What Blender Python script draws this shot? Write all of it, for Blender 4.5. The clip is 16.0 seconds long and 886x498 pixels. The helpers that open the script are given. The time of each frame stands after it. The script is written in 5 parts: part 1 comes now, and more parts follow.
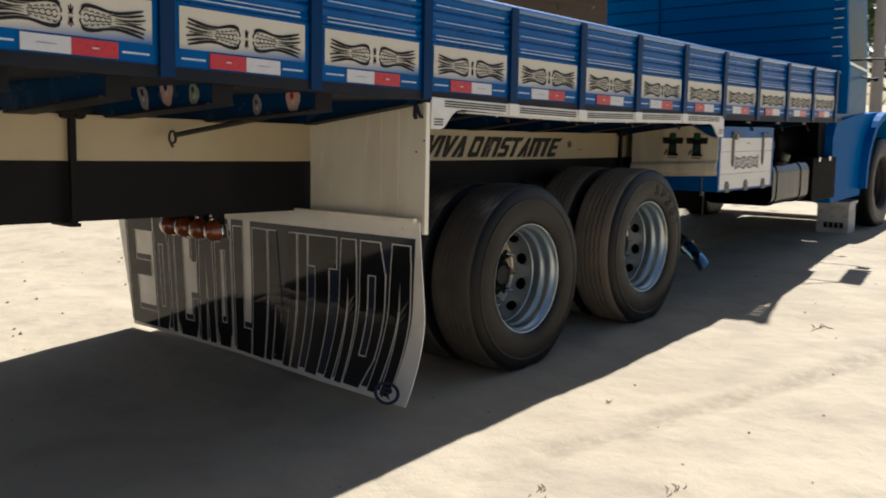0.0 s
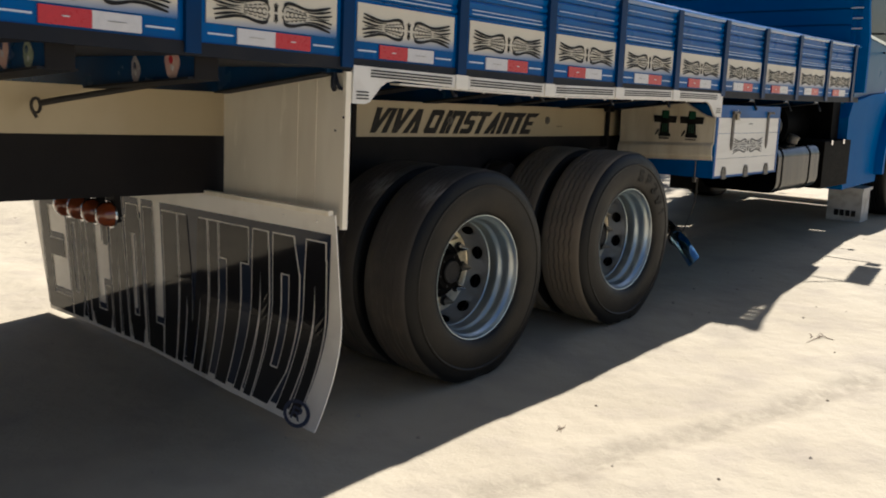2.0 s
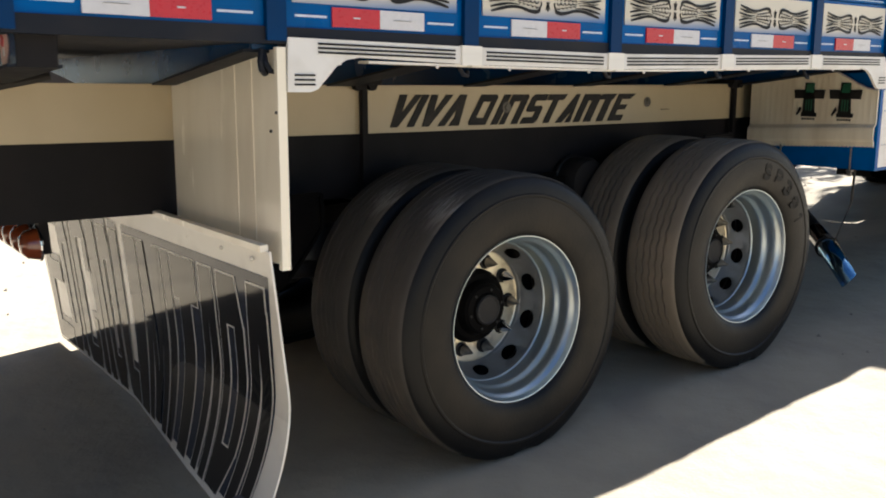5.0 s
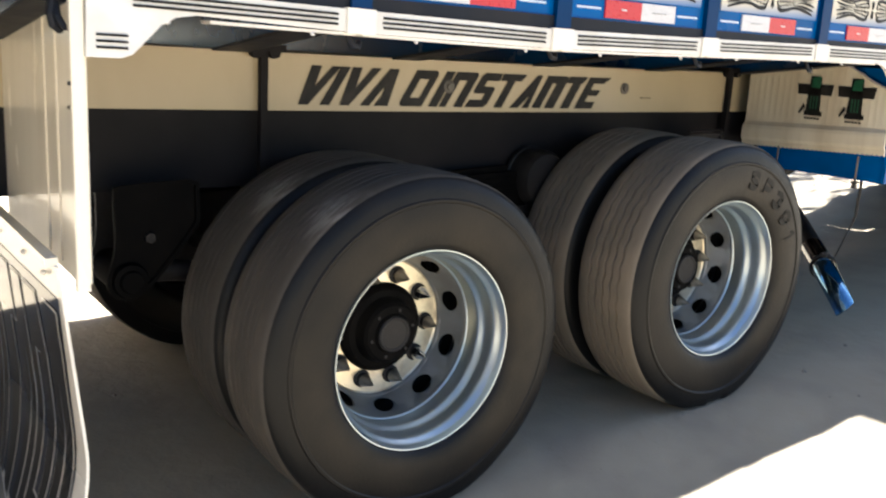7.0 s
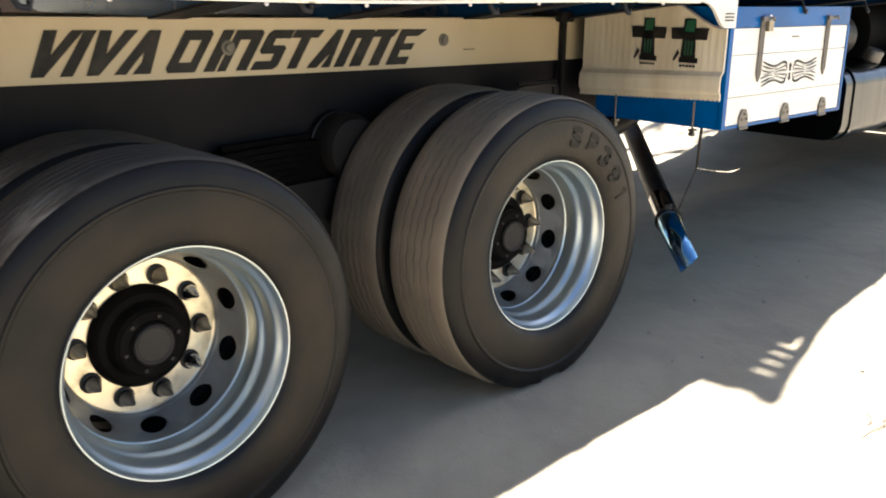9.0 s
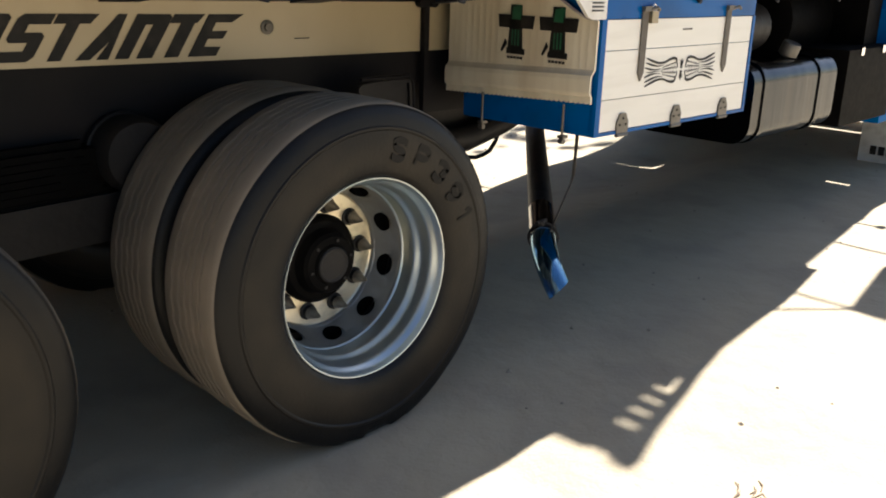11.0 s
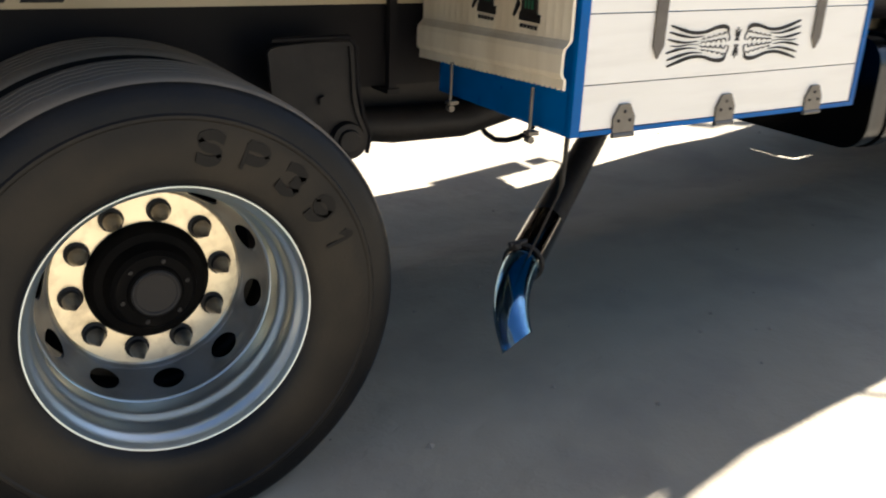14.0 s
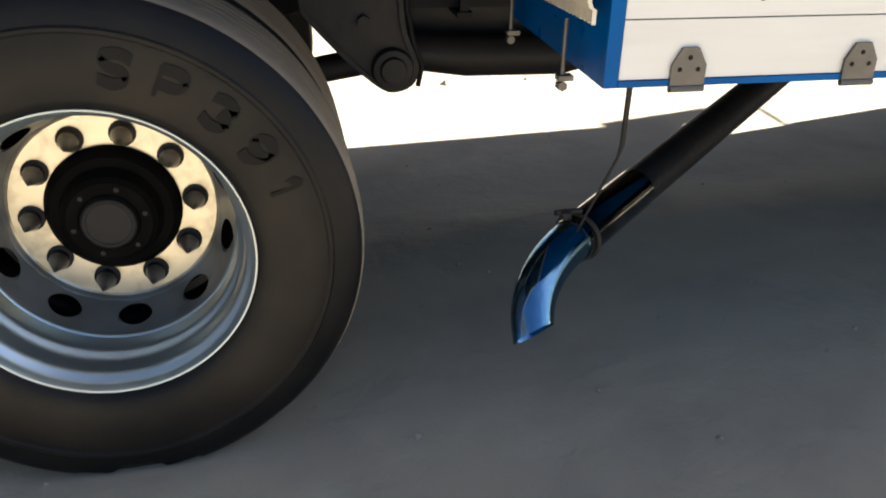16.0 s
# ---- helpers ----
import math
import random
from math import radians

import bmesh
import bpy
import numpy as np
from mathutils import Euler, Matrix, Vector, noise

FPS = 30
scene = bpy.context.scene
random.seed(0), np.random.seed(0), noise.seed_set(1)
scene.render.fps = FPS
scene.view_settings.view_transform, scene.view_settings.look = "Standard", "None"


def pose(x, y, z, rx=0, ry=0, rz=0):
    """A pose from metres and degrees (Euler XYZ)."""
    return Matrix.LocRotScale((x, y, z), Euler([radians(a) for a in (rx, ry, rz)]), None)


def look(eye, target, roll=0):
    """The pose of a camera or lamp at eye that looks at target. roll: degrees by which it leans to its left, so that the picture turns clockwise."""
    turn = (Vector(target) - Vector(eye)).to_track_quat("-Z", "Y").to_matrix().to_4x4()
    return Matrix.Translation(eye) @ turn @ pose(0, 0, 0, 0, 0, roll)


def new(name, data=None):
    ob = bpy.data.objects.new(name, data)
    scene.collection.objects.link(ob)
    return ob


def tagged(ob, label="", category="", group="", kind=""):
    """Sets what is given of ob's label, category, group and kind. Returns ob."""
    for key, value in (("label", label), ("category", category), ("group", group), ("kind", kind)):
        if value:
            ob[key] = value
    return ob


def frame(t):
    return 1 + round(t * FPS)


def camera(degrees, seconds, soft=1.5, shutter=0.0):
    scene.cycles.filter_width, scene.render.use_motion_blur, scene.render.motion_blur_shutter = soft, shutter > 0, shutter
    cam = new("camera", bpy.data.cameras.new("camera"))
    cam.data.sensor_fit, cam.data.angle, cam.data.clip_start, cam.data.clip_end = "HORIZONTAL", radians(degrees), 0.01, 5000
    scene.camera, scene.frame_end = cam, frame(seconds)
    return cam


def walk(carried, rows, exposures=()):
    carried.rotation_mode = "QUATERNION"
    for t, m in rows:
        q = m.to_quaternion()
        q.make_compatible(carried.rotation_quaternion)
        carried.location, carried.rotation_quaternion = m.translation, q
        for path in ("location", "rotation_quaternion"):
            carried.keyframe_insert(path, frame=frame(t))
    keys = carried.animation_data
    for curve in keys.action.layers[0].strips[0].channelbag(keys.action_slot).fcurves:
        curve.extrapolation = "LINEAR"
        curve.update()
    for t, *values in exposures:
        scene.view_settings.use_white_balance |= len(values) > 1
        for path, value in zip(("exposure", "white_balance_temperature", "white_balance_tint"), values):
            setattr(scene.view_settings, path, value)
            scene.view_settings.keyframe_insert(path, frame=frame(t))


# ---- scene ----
cam = camera(54.07, 16.0, soft=1.85, shutter=0.4)
# seconds, eye x, y, z, yaw, pitch, roll
PATH = [
    (0.0, -3.767, -2.804, 1.390, -49.16, -9.12, -0.94),
    (0.5, -3.575, -2.779, 1.402, -47.03, -9.64, 0.28),
    (1.0, -3.427, -2.739, 1.406, -47.94, -10.13, -0.04),
    (1.5, -3.226, -2.682, 1.405, -47.06, -11.32, 0.34),
    (2.0, -3.058, -2.649, 1.422, -48.24, -11.49, 0.64),
    (2.5, -2.912, -2.632, 1.405, -46.25, -11.92, -1.70),
    (3.0, -2.712, -2.596, 1.403, -41.98, -10.24, -1.07),
    (3.5, -2.536, -2.550, 1.403, -40.15, -10.75, -0.57),
    (4.0, -2.315, -2.470, 1.396, -38.84, -10.61, -0.16),
    (4.2, -2.241, -2.440, 1.387, -38.75, -11.12, -1.07),
    (6.3, -1.500, -2.101, 1.368, -34.01, -12.63, 0.05),
    (6.5, -1.447, -2.089, 1.365, -33.64, -11.93, 0.57),
    (7.0, -1.327, -2.031, 1.375, -36.17, -14.36, 1.02),
    (7.5, -1.236, -1.993, 1.370, -38.15, -16.33, 0.08),
    (8.0, -1.111, -1.966, 1.380, -39.56, -17.04, -1.02),
    (8.5, -0.985, -1.992, 1.393, -41.69, -16.59, -0.03),
    (9.0, -0.828, -1.986, 1.370, -42.32, -17.47, -1.01),
    (9.5, -0.684, -1.969, 1.370, -42.56, -18.61, -2.15),
    (10.0, -0.476, -1.954, 1.372, -44.24, -17.57, 0.16),
    (10.2, -0.393, -1.952, 1.380, -44.85, -18.73, 0.31),
    (12.3, 0.289, -1.869, 1.347, -42.65, -18.44, 0.37),
    (12.5, 0.376, -1.846, 1.344, -41.19, -17.15, 1.39),
    (13.0, 0.606, -1.796, 1.361, -39.48, -19.80, 4.34),
    (13.5, 0.816, -1.792, 1.347, -38.05, -22.09, 0.34),
    (14.0, 1.004, -1.797, 1.311, -30.49, -22.37, 0.39),
    (14.5, 1.214, -1.770, 1.302, -24.26, -24.45, 0.85),
    (15.0, 1.393, -1.754, 1.278, -18.96, -24.38, 0.06),
    (15.5, 1.573, -1.708, 1.255, -14.91, -28.20, 1.94),
    (16.0, 1.709, -1.673, 1.237, -10.72, -27.21, -0.88),
]


def level_pose(x, y, z, yaw, pitch, roll):
    return pose(x, y, z, 0, 0, yaw) @ pose(0, 0, 0, 90 + pitch) @ pose(0, 0, 0, 0, 0, roll)


EXPOSURES = [(0.0, 0.87, 5760, 10), (2.0, 0.93, 5760, 10), (3.0, 1.06, 5740, 10), (4.0, 1.33, 5690, 10), (6.5, 2.27, 5620, 10), (7.5, 2.62, 5700, 10), (8.5, 2.63, 5820, 10), (10.0, 2.17, 6020, 10), (12.5, 1.7, 5900, 10), (13.0, 1.97, 5850, 10), (13.5, 2.1, 5780, 10), (14.5, 2.02, 5750, 10), (16.0, 2.05, 5750, 10)]
walk(cam, [(t, level_pose(*row)) for t, *row in PATH], EXPOSURES)

# ---- light: clear sky, sun ahead of the truck and a little beyond its far side ----
SUN_DIR = Vector((1.05, 0.155, 1.0)).normalized()
world = bpy.data.worlds.new("sky")
scene.world = world
world.use_nodes = True
wn = world.node_tree.nodes
sky = wn.new("ShaderNodeTexSky")
sky.sky_type = "NISHITA"
sky.sun_disc = False
sky.dust_density = 1.1
sky.ozone_density = 1.0
sky.sun_elevation = math.asin(SUN_DIR.z)
sky.sun_rotation = math.atan2(SUN_DIR.x, SUN_DIR.y)
world.node_tree.links.new(sky.outputs["Color"], wn["Background"].inputs["Color"])
wn["Background"].inputs["Strength"].default_value = 0.044
sun_data = bpy.data.lights.new("sun", "SUN")
sun_data.energy, sun_data.angle, sun_data.color = 5.0, radians(0.53), (1.0, 0.96, 0.89)
sun = new("sun", sun_data)
sun.matrix_world = look((20, 6, 20), Vector((20, 6, 20)) - SUN_DIR)


# ---- materials ----
def material(name, colour, rough=0.5, metal=0.0, second=None, scale=8.0, amount=0.5, bump=0.0, bump_scale=60.0,
             coat=0.0, dirt=None, dirt_scale=3.0, dirt_amount=0.5, stretch=(1, 1, 1), rough_spread=0.1, random=0.0, spec=0.5):
    m = bpy.data.materials.new(name)
    m.use_nodes = True
    nt = m.node_tree
    n, l = nt.nodes, nt.links
    b = n["Principled BSDF"]
    b.inputs["Metallic"].default_value = metal
    b.inputs["Coat Weight"].default_value = coat
    b.inputs["Coat Roughness"].default_value = 0.08
    b.inputs["Specular IOR Level"].default_value = spec
    tc = n.new("ShaderNodeTexCoord")
    mp = n.new("ShaderNodeMapping")
    mp.inputs["Scale"].default_value = stretch
    l.new(tc.outputs["Object"], mp.inputs["Vector"])

    def noise_at(s, detail=5.0):
        t = n.new("ShaderNodeTexNoise")
        t.inputs["Scale"].default_value, t.inputs["Detail"].default_value = s, detail
        l.new(mp.outputs["Vector"], t.inputs["Vector"])
        return t.outputs["Fac"]

    def ramp(value, lo, hi):
        r = n.new("ShaderNodeMapRange")
        r.inputs["From Min"].default_value, r.inputs["From Max"].default_value = lo, hi
        l.new(value, r.inputs["Value"])
        return r.outputs["Result"]

    def mix(fac, a, c, factor_scale=1.0):
        x = n.new("ShaderNodeMix")
        x.data_type = "RGBA"
        mul = n.new("ShaderNodeMath")
        mul.operation = "MULTIPLY"
        mul.inputs[1].default_value = factor_scale
        l.new(fac, mul.inputs[0])
        l.new(mul.outputs[0], x.inputs[0])
        for k, v in ((6, a), (7, c)):
            if isinstance(v, tuple):
                x.inputs[k].default_value = (*v, 1)
            else:
                l.new(v, x.inputs[k])
        return x.outputs[2]

    second = second or tuple(c * 0.8 for c in colour)
    out = mix(ramp(noise_at(scale), 0.35, 0.65), colour, second, amount)
    if dirt:
        out = mix(ramp(noise_at(dirt_scale, 8.0), 0.48, 0.68), out, dirt, dirt_amount)
    if random:
        info = n.new("ShaderNodeObjectInfo")
        out = mix(info.outputs["Random"], out, tuple(c * 0.6 for c in colour), random)
    l.new(out, b.inputs["Base Color"])
    rr = n.new("ShaderNodeMapRange")
    rr.inputs["To Min"].default_value, rr.inputs["To Max"].default_value = max(0.02, rough - rough_spread), min(1, rough + rough_spread)
    l.new(noise_at(scale * 2.3), rr.inputs["Value"])
    l.new(rr.outputs["Result"], b.inputs["Roughness"])
    if bump:
        bp = n.new("ShaderNodeBump")
        bp.inputs["Strength"].default_value, bp.inputs["Distance"].default_value = 1.0, bump
        l.new(noise_at(bump_scale, 6.0), bp.inputs["Height"])
        l.new(bp.outputs["Normal"], b.inputs["Normal"])
    return m


BLUE = material("blue_enamel", (0.0004, 0.1, 0.34), 0.3, second=(0.0005, 0.07, 0.275), scale=2.5, spec=0.13, dirt=(0.008, 0.06, 0.15), dirt_scale=5, dirt_amount=0.4, bump=0.0004, bump_scale=25)
DARK_BLUE = material("dark_blue_enamel", (0.0008, 0.042, 0.135), 0.25, second=(0.0006, 0.03, 0.1), scale=4, spec=0.5, dirt=(0.02, 0.025, 0.035), dirt_amount=0.3)
POST_BLUE = material("navy_post_enamel", (0.0005, 0.032, 0.115), 0.32, second=(0.0005, 0.022, 0.08), scale=4, spec=0.12, dirt=(0.02, 0.025, 0.035), dirt_amount=0.3)
CAB_BLUE = material("cab_blue_enamel", (0.0003, 0.12, 0.37), 0.35, second=(0.0003, 0.09, 0.28), scale=1.5, spec=0.015, bump=0.003, bump_scale=2.5)
# cab blue with the lit ground's grazing reflection mixed into the colour
CAB_SHEEN = material("reflecting_teal_blue_enamel", (0.012, 0.11, 0.23), 0.3, second=(0.01, 0.09, 0.2), scale=1.5, spec=0.12, bump=0.003, bump_scale=2.5)
CREAM = material("cream_paint", (0.5, 0.41, 0.255), 0.38, second=(0.455, 0.365, 0.22), scale=3, dirt=(0.42, 0.33, 0.2), dirt_scale=7, dirt_amount=0.35, stretch=(1, 1, 0.6), coat=0.2)
WHITE = material("white_paint", (0.74, 0.72, 0.68), 0.35, second=(0.66, 0.63, 0.58), scale=4, dirt=(0.4, 0.35, 0.27), dirt_scale=9, dirt_amount=0.3, coat=0.25)
PLANK_WHITE = material("white_painted_plank", (0.8, 0.77, 0.7), 0.45, second=(0.75, 0.72, 0.64), scale=6, stretch=(0.3, 1, 3), dirt=(0.36, 0.3, 0.22), dirt_scale=8, dirt_amount=0.12, bump=0.0003, bump_scale=40)
PANEL_WHITE = material("off_white_sheet", (0.88, 0.81, 0.66), 0.25, second=(0.82, 0.75, 0.59), scale=3, dirt=(0.5, 0.4, 0.26), dirt_scale=6, dirt_amount=0.22, stretch=(1, 1, 0.25), coat=0.4)
PLASTIC = material("yellowed_ribbed_plastic", (0.76, 0.69, 0.54), 0.42, second=(0.66, 0.57, 0.41), scale=5, dirt=(0.42, 0.32, 0.19), dirt_scale=8, dirt_amount=0.4, stretch=(1, 1, 0.2))
BLACK = material("black_frame_paint", (0.011, 0.0103, 0.0112), 0.55, spec=0.12, second=(0.017, 0.0155, 0.016), scale=6, dirt=(0.018, 0.015, 0.015), dirt_scale=4, dirt_amount=0.5, bump=0.0006, bump_scale=50)
GREASE = material("greasy_black_iron", (0.012, 0.011, 0.0108), 0.55, spec=0.28, second=(0.02, 0.017, 0.015), scale=9, dirt=(0.024, 0.019, 0.015), dirt_scale=3, dirt_amount=0.6, bump=0.002, bump_scale=40)
DUSTY_IRON = material("dusty_dark_iron", (0.026, 0.023, 0.02), 0.65, spec=0.3, second=(0.015, 0.013, 0.012), scale=8, dirt=(0.05, 0.042, 0.032), dirt_scale=5, dirt_amount=0.5, bump=0.001, bump_scale=60)
RAIL = material("dark_rail_paint", (0.008, 0.011, 0.019), 0.55, spec=0.2, second=(0.009, 0.01, 0.014), scale=7, dirt=(0.03, 0.026, 0.024), dirt_scale=5, dirt_amount=0.4)
RUBBER = material("tyre_rubber", (0.0052, 0.0054, 0.0058), 0.42, second=(0.0085, 0.008, 0.0075), scale=5, dirt=(0.022, 0.018, 0.013), dirt_scale=4.2, dirt_amount=0.3, spec=0.17, bump=0.0008, bump_scale=90)
TREAD = material("worn_tread_rubber", (0.19, 0.16, 0.122), 0.85, spec=0.15, second=(0.21, 0.175, 0.132), scale=7, dirt=(0.29, 0.235, 0.17), dirt_scale=4, dirt_amount=0.6, bump=0.0012, bump_scale=110)
WORN_TREAD = material("smooth_worn_rubber", (0.062, 0.055, 0.047), 0.75, spec=0.2, second=(0.09, 0.077, 0.063), scale=5, dirt=(0.16, 0.13, 0.095), dirt_scale=3, dirt_amount=0.6, bump=0.0012, bump_scale=110)
ALU = material("polished_aluminium", (0.46, 0.55, 0.6), 0.34, 0.92, second=(0.52, 0.52, 0.51), scale=5, dirt=(0.45, 0.42, 0.37), dirt_scale=6, dirt_amount=0.16, rough_spread=0.04)
SATIN = material("satin_grey_aluminium", (0.3, 0.31, 0.32), 0.45, 0.85, second=(0.26, 0.26, 0.26), scale=9, dirt=(0.2, 0.18, 0.15), dirt_scale=12, dirt_amount=0.4)
DISC = material("wheel_disc_face", (0.78, 0.7, 0.52), 0.32, 0.9, second=(0.64, 0.56, 0.4), scale=14, dirt=(0.25, 0.2, 0.14), dirt_scale=22, dirt_amount=0.45)
NUT = material("wheel_nut_steel", (0.42, 0.37, 0.29), 0.34, 0.85, second=(0.26, 0.23, 0.18), scale=40, dirt=(0.08, 0.06, 0.05), dirt_scale=30)
CHROME = material("chrome", (0.8, 0.8, 0.82), 0.07, 1.0, second=(0.72, 0.72, 0.75), scale=10, rough_spread=0.04)
DARK_CHROME = material("smoked_pipe_steel", (0.22, 0.215, 0.21), 0.1, 1.0, second=(0.03, 0.027, 0.026), scale=10, dirt=(0.02, 0.018, 0.016), dirt_scale=6)
TANK = material("dusty_tank_aluminium", (0.03, 0.034, 0.04), 0.2, 1.0, second=(0.011, 0.013, 0.016), scale=5, dirt=(0.07, 0.065, 0.06), dirt_scale=4, dirt_amount=0.4, stretch=(2.5, 1, 0.15), bump=0.004, bump_scale=3)
INK = material("black_lettering", (0.009, 0.0085, 0.0085), 0.45, spec=0.2, second=(0.02, 0.018, 0.018), scale=20, dirt=(0.06, 0.05, 0.04), dirt_scale=14, dirt_amount=0.3)
NAVY_INK = material("navy_lettering", (0.012, 0.022, 0.07), 0.35, second=(0.012, 0.016, 0.04), scale=12)
GREEN_INK = material("green_decal", (0.012, 0.095, 0.045), 0.4, second=(0.008, 0.05, 0.025), scale=30)
RED = material("red_reflector", (0.5, 0.012, 0.022), 0.3, second=(0.42, 0.01, 0.02), scale=60, coat=0.3)
SILVER = material("white_reflector", (0.62, 0.61, 0.62), 0.3, second=(0.55, 0.54, 0.55), scale=60, coat=0.3)
PINSTRIPE = material("pale_pinstripe", (0.55, 0.64, 0.74), 0.35, second=(0.4, 0.5, 0.62), scale=20)
LEATHER = material("grey_leather_strap", (0.1, 0.085, 0.068), 0.7, second=(0.16, 0.14, 0.11), scale=25, bump=0.0006, bump_scale=120)
ZINC = material("dull_zinc", (0.15, 0.138, 0.12), 0.48, 0.6, second=(0.1, 0.088, 0.074), scale=30)
BRASS = material("worn_brass", (0.3, 0.26, 0.19), 0.45, 0.8, second=(0.35, 0.28, 0.15), scale=30)
AMBER = material("amber_lamp_glass", (0.24, 0.055, 0.015), 0.08, second=(0.16, 0.03, 0.01), scale=15, coat=1.0)
PINK = material("pink_sticker", (0.62, 0.44, 0.38), 0.5, second=(0.42, 0.2, 0.18), scale=45)
GREY_STICKER = material("grey_sticker", (0.42, 0.4, 0.4), 0.5, second=(0.12, 0.08, 0.13), scale=50)
OLIVE_STICKER = material("olive_sticker", (0.34, 0.38, 0.26), 0.5, second=(0.07, 0.1, 0.07), scale=50)
WOOD = material("dark_deck_wood", (0.014, 0.018, 0.03), 0.7, second=(0.02, 0.018, 0.018), scale=12, stretch=(0.2, 1, 1), bump=0.001)
CARD = material("weathered_white_crate", (0.55, 0.53, 0.48), 0.6, second=(0.42, 0.4, 0.35), scale=7, dirt=(0.25, 0.2, 0.15), dirt_scale=10)
GLASS_DARK = material("dark_window_glass", (0.012, 0.018, 0.018), 0.12, second=(0.014, 0.02, 0.02), spec=0.12)
ROOF_TILE = material("brown_roof_tiles", (0.16, 0.085, 0.05), 0.85, second=(0.1, 0.055, 0.035), scale=1.2, stretch=(1, 1, 4), bump=0.02, bump_scale=6)
PLASTER = material("weathered_dark_boards", (0.1, 0.066, 0.042), 0.9, second=(0.055, 0.038, 0.026), scale=0.8, stretch=(0.4, 1, 5), bump=0.004, bump_scale=8)
DARK_BOARDS = material("unseen_dark_boards", (0.045, 0.036, 0.028), 0.9, second=(0.03, 0.024, 0.019), scale=0.8, stretch=(0.4, 1, 5), bump=0.004, bump_scale=8)
POLE = material("grey_concrete_post", (0.32, 0.3, 0.28), 0.85, second=(0.25, 0.23, 0.21), scale=4, bump=0.002)
BARK = material("bark", (0.12, 0.09, 0.06), 0.9, second=(0.07, 0.05, 0.035), scale=8, bump=0.01, bump_scale=12)
LEAF = material("leaves", (0.06, 0.1, 0.025), 0.55, second=(0.1, 0.12, 0.03), scale=3, random=0.3)
TWIG = material("dry_twigs", (0.24, 0.17, 0.1), 0.85, second=(0.15, 0.1, 0.06), scale=20)
STONE = material("pale_pebbles", (0.36, 0.29, 0.21), 0.9, second=(0.24, 0.19, 0.14), scale=12)


def panel_material():
    """Cream airbrushed field that fades into the blue board along its lower edge and sides."""
    m = material("airbrushed_cream", (0.66, 0.6, 0.48), 0.35, second=(0.58, 0.52, 0.4), scale=5, coat=0.3)
    n, l = m.node_tree.nodes, m.node_tree.links
    b = n["Principled BSDF"]
    base = b.inputs["Base Color"].links[0].from_socket
    tc = n.new("ShaderNodeTexCoord")
    sep = n.new("ShaderNodeSeparateXYZ")
    l.new(tc.outputs["Generated"], sep.inputs["Vector"])
    low = n.new("ShaderNodeMapRange")
    low.inputs["From Min"].default_value, low.inputs["From Max"].default_value = 0.02, 0.3
    low.inputs["To Min"].default_value, low.inputs["To Max"].default_value = 1.0, 0.0
    l.new(sep.outputs["Z"], low.inputs["Value"])
    x = n.new("ShaderNodeMix")
    x.data_type = "RGBA"
    l.new(low.outputs["Result"], x.inputs[0])
    l.new(base, x.inputs[6])
    x.inputs[7].default_value = (0.03, 0.13, 0.36, 1)
    l.new(x.outputs[2], b.inputs["Base Color"])
    return m


FIELD = panel_material()


